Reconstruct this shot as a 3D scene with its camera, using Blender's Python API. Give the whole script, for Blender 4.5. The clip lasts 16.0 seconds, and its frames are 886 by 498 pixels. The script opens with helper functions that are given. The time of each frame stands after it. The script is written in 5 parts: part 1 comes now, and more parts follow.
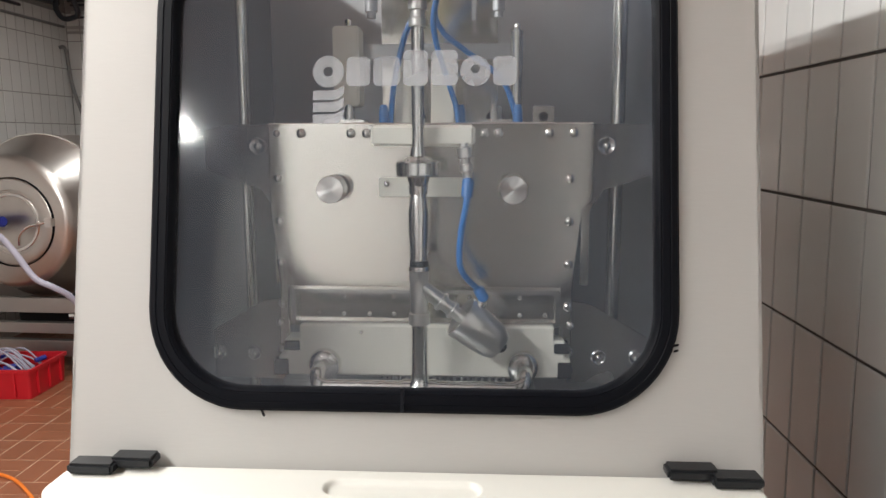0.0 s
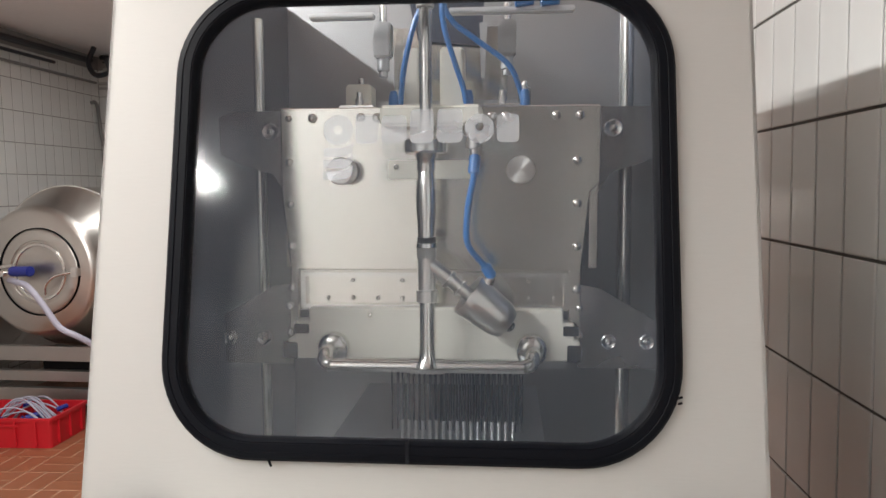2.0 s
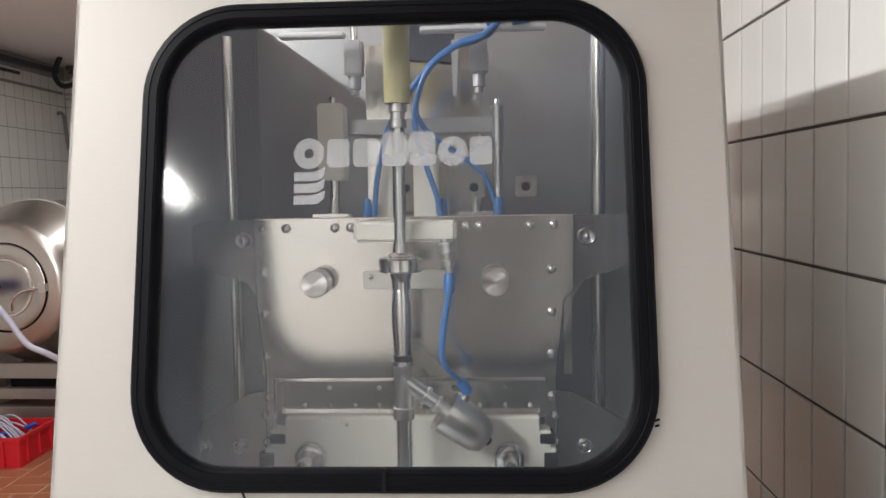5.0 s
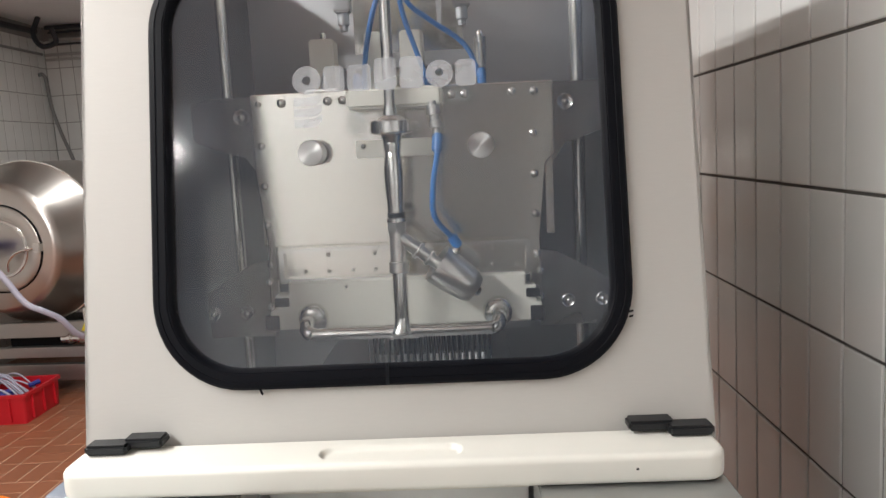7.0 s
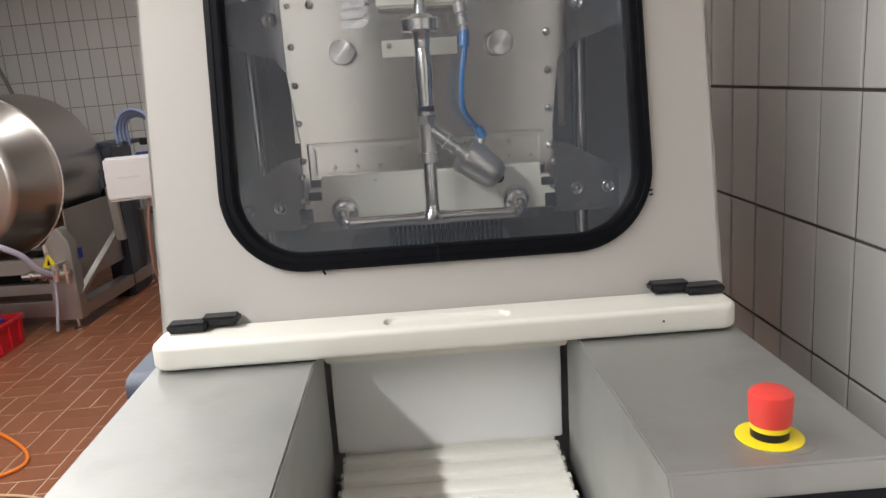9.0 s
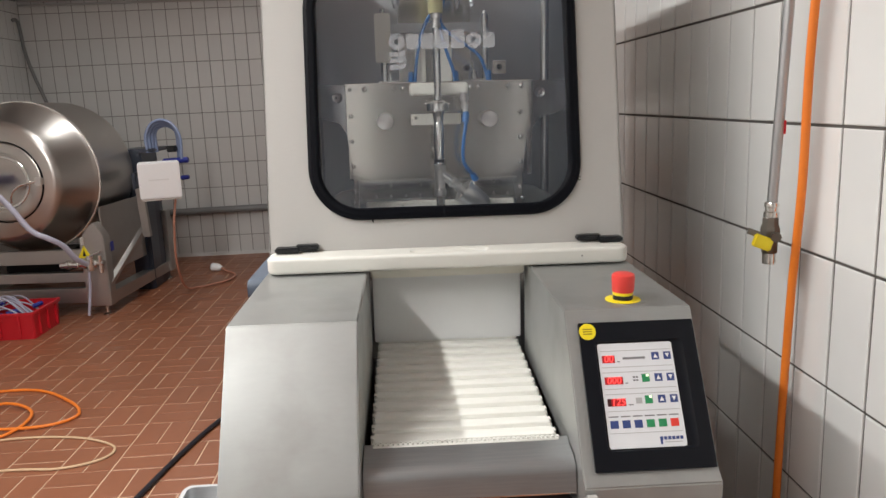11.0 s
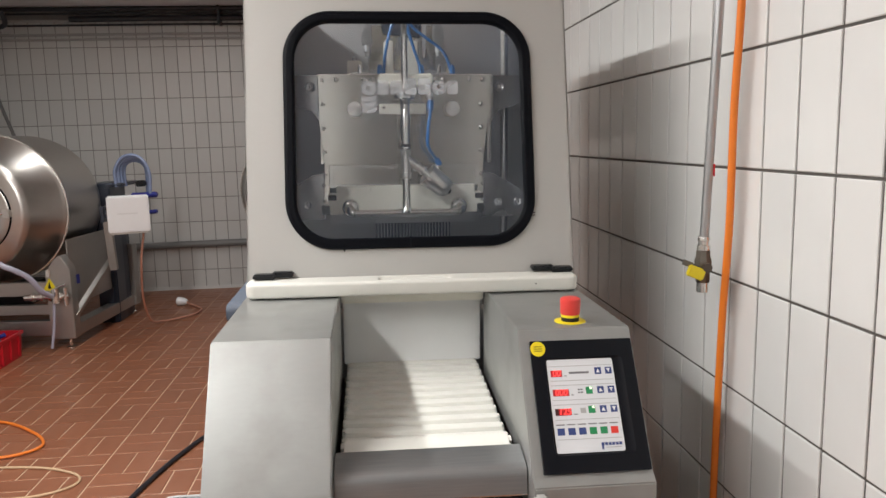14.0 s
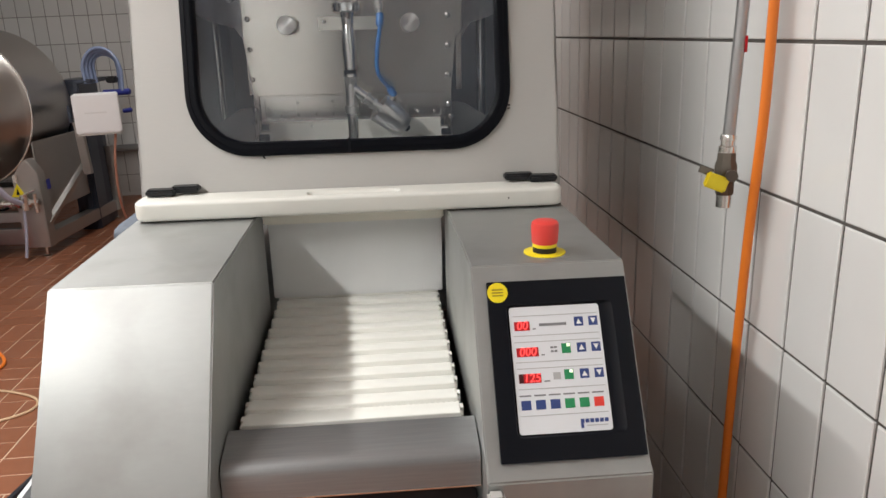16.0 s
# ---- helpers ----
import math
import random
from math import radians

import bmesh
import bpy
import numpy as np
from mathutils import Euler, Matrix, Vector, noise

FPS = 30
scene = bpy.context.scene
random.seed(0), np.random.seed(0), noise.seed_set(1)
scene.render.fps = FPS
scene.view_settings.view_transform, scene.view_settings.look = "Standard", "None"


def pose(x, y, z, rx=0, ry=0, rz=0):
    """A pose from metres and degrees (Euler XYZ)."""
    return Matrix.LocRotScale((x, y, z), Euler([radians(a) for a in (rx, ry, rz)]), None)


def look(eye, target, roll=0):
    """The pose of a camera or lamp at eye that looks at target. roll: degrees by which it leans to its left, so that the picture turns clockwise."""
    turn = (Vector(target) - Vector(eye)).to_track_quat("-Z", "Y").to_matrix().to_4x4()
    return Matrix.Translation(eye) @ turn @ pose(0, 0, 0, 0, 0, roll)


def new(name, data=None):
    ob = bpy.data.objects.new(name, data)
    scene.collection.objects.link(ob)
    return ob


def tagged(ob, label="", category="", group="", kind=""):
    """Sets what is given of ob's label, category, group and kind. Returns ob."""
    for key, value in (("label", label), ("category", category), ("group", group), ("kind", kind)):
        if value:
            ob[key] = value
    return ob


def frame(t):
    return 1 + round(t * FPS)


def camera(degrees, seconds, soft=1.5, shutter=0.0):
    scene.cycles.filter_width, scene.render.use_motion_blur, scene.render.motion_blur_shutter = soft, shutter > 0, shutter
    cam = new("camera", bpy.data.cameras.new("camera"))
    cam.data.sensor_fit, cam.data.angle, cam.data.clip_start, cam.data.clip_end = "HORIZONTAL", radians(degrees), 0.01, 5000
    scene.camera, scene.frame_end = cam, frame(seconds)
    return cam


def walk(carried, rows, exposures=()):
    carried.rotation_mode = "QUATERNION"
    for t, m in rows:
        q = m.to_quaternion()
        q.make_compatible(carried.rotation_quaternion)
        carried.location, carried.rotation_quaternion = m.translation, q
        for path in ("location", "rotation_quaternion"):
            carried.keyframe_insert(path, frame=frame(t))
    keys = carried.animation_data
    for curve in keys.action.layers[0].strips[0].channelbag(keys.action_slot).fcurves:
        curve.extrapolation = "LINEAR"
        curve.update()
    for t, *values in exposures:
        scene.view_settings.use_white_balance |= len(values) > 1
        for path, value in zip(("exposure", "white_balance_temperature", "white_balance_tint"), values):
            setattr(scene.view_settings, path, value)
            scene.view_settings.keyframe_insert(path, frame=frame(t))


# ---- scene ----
cam = camera(61.7, 16.0)
PATH = [
    (0, (0.03, 0.493, 1.515), (-0.08, 2.468, 1.217), -0.9),
    (0.5, (0.035, 0.476, 1.513), (-0.103, 2.458, 1.282), -0.6),
    (1, (0.037, 0.475, 1.516), (-0.121, 2.459, 1.325), -0.6),
    (1.5, (0.041, 0.476, 1.521), (-0.124, 2.462, 1.345), -0.8),
    (2, (0.05, 0.477, 1.521), (-0.117, 2.463, 1.355), -1.1),
    (2.5, (0.05, 0.476, 1.522), (-0.114, 2.463, 1.354), -1.3),
    (3, (0.053, 0.479, 1.518), (-0.108, 2.465, 1.343), -1.5),
    (3.5, (0.051, 0.484, 1.504), (-0.101, 2.47, 1.328), -1.4),
    (4, (0.05, 0.483, 1.525), (-0.085, 2.473, 1.376), -1.5),
    (6.5, (0.051, 0.495, 1.546), (-0.006, 2.484, 1.344), -2.3),
    (7, (0.049, 0.402, 1.498), (-0.026, 2.382, 1.225), -3.6),
    (7.5, (0.046, 0.407, 1.488), (-0.02, 2.382, 1.18), -4.9),
    (8, (0.015, 0.472, 1.458), (-0.05, 2.441, 1.111), -6.2),
    (8.5, (0.003, 0.477, 1.458), (0.001, 2.435, 1.048), -6.0),
    (9, (-0.085, 0.292, 1.46), (-0.023, 2.239, 1.008), -4.5),
    (11.5, (-0.151, -0.38, 1.465), (-0.05, 1.586, 1.111), -2.0),
    (12, (-0.167, -0.429, 1.472), (-0.044, 1.543, 1.162), -1.5),
    (12.5, (-0.175, -0.455, 1.468), (-0.035, 1.52, 1.182), -1.2),
    (13, (-0.174, -0.458, 1.465), (-0.016, 1.517, 1.188), -1.1),
    (13.5, (-0.167, -0.457, 1.468), (0.005, 1.516, 1.19), -1.3),
    (14, (-0.151, -0.458, 1.466), (0.038, 1.512, 1.173), -1.4),
    (14.5, (-0.124, -0.46, 1.463), (0.071, 1.504, 1.141), -1.6),
    (15, (-0.104, -0.444, 1.454), (0.082, 1.511, 1.072), -1.8),
    (15.5, (-0.054, -0.304, 1.43), (0.117, 1.635, 0.97), -2.0),
    (16, (0.001, -0.099, 1.422), (0.145, 1.815, 0.86), -2.2),
]
walk(cam, [(t, look(eye, target, roll)) for t, eye, target, roll in PATH],
     exposures=[(0.0, 0.20), (2.0, 0.26), (6.5, 0.26), (7.5, 0.17), (8.5, 0.13), (9.0, 0.0), (11.5, -0.12), (14.5, -0.12), (16.0, -0.20)])

# ---- world and lights ----
world = bpy.data.worlds.new("room_dark")
scene.world = world
world.use_nodes = True
world.node_tree.nodes["Background"].inputs[0].default_value = (0.5, 0.55, 0.6, 1)
world.node_tree.nodes["Background"].inputs[1].default_value = 0.02


def area_lamp(name, x, y, z, width, length, watts, colour=(1.0, 0.985, 0.96)):
    data = bpy.data.lights.new(name, "AREA")
    data.shape, data.size, data.size_y, data.energy, data.color = "RECTANGLE", width, length, watts, colour
    ob = new(name, data)
    ob.location = (x, y, z)
    return ob


# the second lamp is unseen, added to brighten the back of the room
LAMPS = [(-1.5, 0.58, 4.04, 152.0), (-1.9, 4.85, 2.2, 20.0)]
for lx, ly, ll, lw in LAMPS:
    area_lamp("tube_light", lx, ly, 2.70, 0.10, ll, lw)


# ---- materials ----
def material(name, colour, rough=0.5, metal=0.0, spread=0.08, scale=30.0, bump=0.05, stretch=(1, 1, 1), stain=0.0,
             stain_scale=3.0, per_object=0.0, spec=0.5, rough_spread=0.1, stain_colour=(0.1, 0.08, 0.06)):
    m = bpy.data.materials.new(name)
    m.use_nodes = True
    nt = m.node_tree
    b = nt.nodes["Principled BSDF"]
    b.inputs["Metallic"].default_value = metal
    b.inputs["Specular IOR Level"].default_value = spec
    tc = nt.nodes.new("ShaderNodeTexCoord")
    mp = nt.nodes.new("ShaderNodeMapping")
    mp.inputs["Scale"].default_value = stretch
    nt.links.new(tc.outputs["Object"], mp.inputs[0])
    fine = nt.nodes.new("ShaderNodeTexNoise")
    fine.inputs["Scale"].default_value = scale
    fine.inputs["Detail"].default_value = 4
    nt.links.new(mp.outputs[0], fine.inputs[0])
    big = nt.nodes.new("ShaderNodeTexNoise")
    big.inputs["Scale"].default_value = stain_scale
    big.inputs["Detail"].default_value = 5
    nt.links.new(tc.outputs["Object"], big.inputs[0])

    def maths(op, a, c):
        n = nt.nodes.new("ShaderNodeMath")
        n.operation = op
        for i, v in enumerate((a, c)):
            if isinstance(v, (int, float)):
                n.inputs[i].default_value = v
            else:
                nt.links.new(v, n.inputs[i])
        return n.outputs[0]

    value = maths("ADD", 1.0 - spread, maths("MULTIPLY", fine.outputs[0], spread * 2))
    value = maths("MULTIPLY", value, maths("ADD", 1.0 - spread * 0.7, maths("MULTIPLY", big.outputs[0], spread * 1.4)))
    if per_object:
        info = nt.nodes.new("ShaderNodeObjectInfo")
        value = maths("MULTIPLY", value, maths("ADD", 1.0 - per_object, maths("MULTIPLY", info.outputs["Random"], per_object * 2)))
        geo = nt.nodes.new("ShaderNodeNewGeometry")
        value = maths("MULTIPLY", value, maths("ADD", 1.0 - per_object, maths("MULTIPLY", geo.outputs["Random Per Island"], per_object * 2)))
    mix = nt.nodes.new("ShaderNodeMix")
    mix.data_type, mix.blend_type = "RGBA", "MULTIPLY"
    mix.inputs[0].default_value = 1.0
    mix.inputs[6].default_value = (*colour, 1)
    nt.links.new(value, mix.inputs[7])
    out = mix.outputs[2]
    if stain:
        ramp = nt.nodes.new("ShaderNodeMapRange")
        ramp.inputs[1].default_value, ramp.inputs[2].default_value = 0.52, 0.75
        ramp.inputs[3].default_value, ramp.inputs[4].default_value = 0.0, stain
        nt.links.new(big.outputs[0], ramp.inputs[0])
        mx = nt.nodes.new("ShaderNodeMix")
        mx.data_type = "RGBA"
        mx.inputs[7].default_value = (*stain_colour, 1)
        nt.links.new(ramp.outputs[0], mx.inputs[0])
        nt.links.new(out, mx.inputs[6])
        out = mx.outputs[2]
    nt.links.new(out, b.inputs["Base Color"])
    nt.links.new(maths("ADD", rough - rough_spread / 2, maths("MULTIPLY", big.outputs[0], rough_spread)), b.inputs["Roughness"])
    if bump:
        bp = nt.nodes.new("ShaderNodeBump")
        bp.inputs["Strength"].default_value = bump
        bp.inputs["Distance"].default_value = 0.002
        nt.links.new(fine.outputs[0], bp.inputs["Height"])
        nt.links.new(bp.outputs[0], b.inputs["Normal"])
    return m


def glow(name, colour, strength):
    m = bpy.data.materials.new(name)
    m.use_nodes = True
    b = m.node_tree.nodes["Principled BSDF"]
    b.inputs["Base Color"].default_value = (*colour, 1)
    b.inputs["Emission Color"].default_value = (*colour, 1)
    b.inputs["Emission Strength"].default_value = strength
    return m


def clear(name, tint, gloss=0.02, veil=0.0, veil_colour=(0.7, 0.72, 0.75), ior=1.5):
    """A thin clear pane: see-through, with a mirror gloss by Fresnel and a pale diffuse veil."""
    m = bpy.data.materials.new(name)
    m.use_nodes = True
    nt = m.node_tree
    nt.nodes.remove(nt.nodes["Principled BSDF"])
    t, g, d = (nt.nodes.new("ShaderNodeBsdf" + k) for k in ("Transparent", "Glossy", "Diffuse"))
    t.inputs[0].default_value = (*tint, 1)
    g.inputs["Roughness"].default_value = gloss
    d.inputs[0].default_value = (*veil_colour, 1)
    fr = nt.nodes.new("ShaderNodeFresnel")
    fr.inputs[0].default_value = ior
    mix, veil_mix = nt.nodes.new("ShaderNodeMixShader"), nt.nodes.new("ShaderNodeMixShader")
    nz = nt.nodes.new("ShaderNodeTexNoise")
    nz.inputs["Scale"].default_value, nz.inputs["Detail"].default_value = 5, 6
    ml = nt.nodes.new("ShaderNodeMath")
    ml.operation = "MULTIPLY"
    ml.inputs[1].default_value = veil * 2
    tc = nt.nodes.new("ShaderNodeTexCoord")
    nt.links.new(tc.outputs["Object"], nz.inputs[0])
    nt.links.new(nz.outputs[0], ml.inputs[0])
    nt.links.new(ml.outputs[0], veil_mix.inputs[0])
    nt.links.new(t.outputs[0], veil_mix.inputs[1])
    nt.links.new(d.outputs[0], veil_mix.inputs[2])
    nt.links.new(fr.outputs[0], mix.inputs[0])
    nt.links.new(veil_mix.outputs[0], mix.inputs[1])
    nt.links.new(g.outputs[0], mix.inputs[2])
    nt.links.new(mix.outputs[0], nt.nodes["Material Output"].inputs[0])
    return m


STEEL_HOOD = material("brushed_steel_hood", (0.432, 0.425, 0.405), 0.62, 0.25, 0.03, 60, 0.03, (1, 1, 14), rough_spread=0.12)
STEEL_COWL = material("brushed_steel_cowl", (0.380, 0.390, 0.380), 0.42, 0.72, 0.04, 45, 0.03, (1, 5, 1), stain=0.4, stain_scale=8.0, rough_spread=0.30,
                      stain_colour=(0.25, 0.24, 0.225))
STEEL_PLATE = material("brushed_steel_plate", (0.78, 0.75, 0.69), 0.17, 1.0, 0.03, 60, 0.0, (12, 1, 1), rough_spread=0.0)
STEEL_DARK = material("grey_steel_interior", (0.50, 0.51, 0.52), 0.42, 0.75, 0.06, 30, 0.03, (1, 1, 6), rough_spread=0.15)
# shaded copy of the steel: shade is put into its near-black base colour
STEEL_SHADED = material("shade_darkened_steel", (0.075, 0.088, 0.118), 0.36, 0.9, 0.06, 30, 0.03, (1, 1, 6), rough_spread=0.15)
STEEL_WING = material("dull_wing_steel", (0.52, 0.52, 0.52), 0.26, 1.0, 0.05, 30, 0.0, (6, 1, 1), rough_spread=0.1)
STEEL_REAR = material("grey_rear_steel", (0.42, 0.425, 0.43), 0.36, 0.75, 0.06, 30, 0.03, (1, 1, 6), rough_spread=0.15)
STEEL_BRIGHT = material("polished_steel", (0.78, 0.77, 0.74), 0.24, 1.0, 0.03, 40, 0.01, rough_spread=0.08)
STEEL_CAST = material("cast_steel", (0.70, 0.685, 0.66), 0.34, 1.0, 0.06, 90, 0.1, rough_spread=0.1)
STEEL_DRUM = material("brushed_steel_drum", (0.56, 0.54, 0.51), 0.33, 1.0, 0.04, 40, 0.03, (1, 12, 1), rough_spread=0.12)
STEEL_FRAME = material("brushed_steel_frame", (0.50, 0.49, 0.47), 0.44, 1.0, 0.05, 40, 0.03, (1, 1, 8), stain=0.15)
STEEL_INFEED = material("worn_steel_infeed", (0.33, 0.34, 0.345), 0.34, 0.75, 0.14, 60, 0.0, (0.25, 6, 6), rough_spread=0.22)
RUBBER = material("black_rubber", (0.003, 0.0036, 0.0058), 0.5, 0.0, 0.1, 60, 0.05, spec=0.09)
BLACK_PLASTIC = material("black_plastic", (0.011, 0.012, 0.014), 0.42, 0.0, 0.1, 120, 0.08, spec=0.3)
BLACK_SATIN = material("black_satin_bezel", (0.004, 0.005, 0.008), 0.34, 0.0, 0.1, 60, 0.02, spec=0.2)
GUARD = material("scuffed_black_guard", (0.010, 0.011, 0.013), 0.45, 0.0, 0.1, 60, 0.03, spec=0.2, stain=0.6, stain_scale=11, stain_colour=(0.05, 0.052, 0.056))
PE_WHITE = material("cream_polyethylene", (0.80, 0.78, 0.70), 0.42, 0.0, 0.025, 25, 0.04, stain=0.06, stain_colour=(0.55, 0.50, 0.38))
# dimmer copy of the polyethylene: base lowered to offset strong lamp light
PE_BAR = material("cream_dimmed_polyethylene", (0.64, 0.637, 0.59), 0.45, 0.0, 0.025, 25, 0.04, stain=0.08, stain_colour=(0.5, 0.46, 0.36))
PE_BELT = material("white_belt_plastic", (0.80, 0.80, 0.75), 0.40, 0.0, 0.03, 60, 0.05, stain=0.12, stain_scale=9, stain_colour=(0.6, 0.58, 0.45))
PE_FLAP = material("grey_white_flap", (0.75, 0.76, 0.76), 0.35, 0.0, 0.02, 25, 0.02)
KEYPAD = material("keypad_foil", (0.70, 0.715, 0.74), 0.35, 0.0, 0.02, 40, 0.0)
KEYPAD_LINE = material("keypad_line", (0.42, 0.42, 0.42), 0.4, 0.0, 0.02, 40, 0.0)
PRINT_GREY = material("grey_print", (0.20, 0.20, 0.21), 0.4, 0.0, 0.05, 80, 0.0)
PRINT_BLUE = material("navy_button", (0.035, 0.06, 0.20), 0.4, 0.0, 0.08, 80, 0.0)
PRINT_GREEN = material("green_button", (0.02, 0.24, 0.09), 0.4, 0.0, 0.08, 80, 0.0)
PRINT_RED = material("red_button", (0.75, 0.05, 0.035), 0.4, 0.0, 0.08, 80, 0.0)
PRINT_WHITE = material("white_print", (0.8, 0.8, 0.8), 0.4, 0.0, 0.02, 80, 0.0)
LED_BACK = glow("led_window", (0.26, 0.003, 0.006), 0.6)
LED_ON = glow("led_digit", (1.0, 0.07, 0.065), 1.5)
LED_OFF = material("led_window_off", (0.05, 0.008, 0.008), 0.3, 0.0, 0.02, 30, 0.0)
LED_GREEN = glow("led_corner", (0.85, 1.0, 0.7), 1.2)
RED_CAP = material("red_mushroom", (0.70, 0.055, 0.045), 0.40, 0.0, 0.04, 60, 0.03)
YELLOW = material("yellow_plastic", (0.82, 0.66, 0.015), 0.40, 0.0, 0.04, 60, 0.02)
YELLOW_DARK = material("yellow_print_dark", (0.30, 0.22, 0.01), 0.5, 0.0, 0.1, 90, 0.0)
BLUE_HOSE = material("blue_air_hose", (0.03, 0.16, 0.44), 0.30, 0.0, 0.06, 60, 0.02)
BLUE_PLASTIC = material("blue_plastic", (0.018, 0.03, 0.25), 0.38, 0.0, 0.05, 60, 0.02)
BLUE_GREY = material("blue_grey_lid", (0.075, 0.095, 0.13), 0.5, 0.0, 0.05, 40, 0.03)
YELLOW_HOSE = material("yellowed_hose", (0.46, 0.42, 0.22), 0.35, 0.0, 0.06, 40, 0.03)
ORANGE_HOSE = material("orange_hose", (0.82, 0.21, 0.02), 0.42, 0.0, 0.05, 50, 0.03)
BEIGE_CABLE = material("beige_cable", (0.62, 0.45, 0.28), 0.5, 0.0, 0.05, 60, 0.03)
PINK_CABLE = material("pinkish_cable", (0.50, 0.24, 0.17), 0.5, 0.0, 0.05, 60, 0.03)
PALE_HOSE = material("pale_lilac_hose", (0.42, 0.42, 0.52), 0.35, 0.0, 0.05, 40, 0.03)
CLEAR_HOSE = material("blue_clear_hose", (0.24, 0.30, 0.46), 0.25, 0.0, 0.08, 40, 0.03)
CRATE_RED = material("red_crate", (0.52, 0.012, 0.022), 0.38, 0.0, 0.06, 30, 0.03)
WHITE_PAINT = material("white_box_paint", (0.86, 0.87, 0.88), 0.40, 0.0, 0.015, 40, 0.01)
BRASS = material("nickel_brass_valve", (0.18, 0.16, 0.135), 0.36, 0.9, 0.1, 90, 0.12)
ALU = material("grey_pipe_metal", (0.50, 0.51, 0.52), 0.34, 0.9, 0.05, 50, 0.04, (1, 1, 0.3))
TILE_WALL = material("glazed_wall_tile", (0.748, 0.757, 0.745), 0.16, 0.0, 0.03, 7, 0.18, per_object=0.025, rough_spread=0.12)
TILE_BACK = material("glazed_far_tile", (0.66, 0.665, 0.65), 0.36, 0.0, 0.03, 7, 0.1, per_object=0.03, stain=0.06)
GROUT = material("dark_grout", (0.095, 0.088, 0.08), 0.9, 0.0, 0.2, 60, 0.3, stain=0.5, stain_colour=(0.04, 0.035, 0.03))
GROUT_BACK = material("grey_grout", (0.27, 0.265, 0.255), 0.9, 0.0, 0.2, 60, 0.3)
TILE_FLOOR = material("terracotta_floor_tile", (0.275, 0.105, 0.053), 0.36, 0.0, 0.10, 22, 0.25, per_object=0.06, stain=0.35, stain_scale=1.3,
                      stain_colour=(0.15, 0.055, 0.03), rough_spread=0.25)
GROUT_FLOOR = material("pale_floor_grout", (0.62, 0.44, 0.31), 0.8, 0.0, 0.2, 60, 0.3, stain=0.4, stain_scale=1.7, stain_colour=(0.22, 0.11, 0.07))
CEILING = material("grey_white_ceiling", (0.78, 0.78, 0.79), 0.7, 0.0, 0.04, 20, 0.1)
PIPE_BLACK = material("black_pipe", (0.015, 0.017, 0.024), 0.4, 0.0, 0.1, 40, 0.05)
PIPE_PALE = material("pale_painted_conduit", (0.42, 0.42, 0.41), 0.45, 0.0, 0.06, 40, 0.05)
PIPE_GREY = material("grey_plastic_pipe", (0.20, 0.20, 0.20), 0.45, 0.0, 0.06, 40, 0.05)
PLASTER_GREY = material("grey_plaster", (0.60, 0.60, 0.60), 0.6, 0.0, 0.05, 20, 0.1)
PLASTER = material("white_plaster", (0.7, 0.7, 0.69), 0.6, 0.0, 0.03, 20, 0.1)
# the pane's bluish veil paints in the haze of the reflected room
PANE = clear("window_pane", (0.95, 0.965, 0.975), 0.08, 0.032, (0.52, 0.60, 0.72), ior=1.36)
FROST = clear("frosted_print", (0.84, 0.855, 0.87), 0.3, 0.20, (0.75, 0.77, 0.8))
TUBE = glow("lamp_diffuser", (1.0, 0.96, 0.9), 3.0)

KNOB_FACE = material("turned_steel_face", (0.74, 0.725, 0.70), 0.30, 1.0, 0.05, 60, 0.0, rough_spread=0.04)
for turned_metal, stretch_gloss in ((KNOB_FACE, 0.85), (STEEL_DRUM, 0.30)):
    metal_nodes = turned_metal.node_tree
    tangent = metal_nodes.nodes.new("ShaderNodeTangent")
    tangent.direction_type, tangent.axis = "RADIAL", "Y"
    metal_nodes.links.new(tangent.outputs[0], metal_nodes.nodes["Principled BSDF"].inputs["Tangent"])
    metal_nodes.nodes["Principled BSDF"].inputs["Anisotropic"].default_value = stretch_gloss


# ---- mesh helpers ----
def box(bm, x0, x1, y0, y1, z0, z1, m=None):
    vs = [bm.verts.new(Vector((x, y, z))) for x in (x0, x1) for y in (y0, y1) for z in (z0, z1)]
    for a in ((0, 1, 3, 2), (4, 6, 7, 5), (0, 4, 5, 1), (2, 3, 7, 6), (0, 2, 6, 4), (1, 5, 7, 3)):
        bm.faces.new([vs[i] for i in a])
    if m is not None:
        for v in vs:
            v.co = m @ v.co
    return vs


def frame_of(d):
    d = d.normalized()
    u = d.cross(Vector((0, 0, 1)) if abs(d.z) < 0.9 else Vector((1, 0, 0))).normalized()
    return u, d.cross(u).normalized()


def lathe(bm, p, axis, profile, seg=24, cap=True):
    """A turned body: profile of (distance along axis, radius) from the point p."""
    p, axis = Vector(p), Vector(axis).normalized()
    u, v = frame_of(axis)
    rings = []
    for d, r in profile:
        rings.append([bm.verts.new(p + axis * d + (u * math.cos(a) + v * math.sin(a)) * max(r, 1e-4))
                      for a in (2 * math.pi * i / seg for i in range(seg))])
    for a, b in zip(rings, rings[1:]):
        for i in range(seg):
            bm.faces.new((a[i], a[(i + 1) % seg], b[(i + 1) % seg], b[i]))
    if cap:
        bm.faces.new(rings[0][::-1])
        bm.faces.new(rings[-1])
    return rings


def rod(bm, a, b, r, seg=16):
    a, b = Vector(a), Vector(b)
    lathe(bm, a, b - a, [(0, r), ((b - a).length, r)], seg)


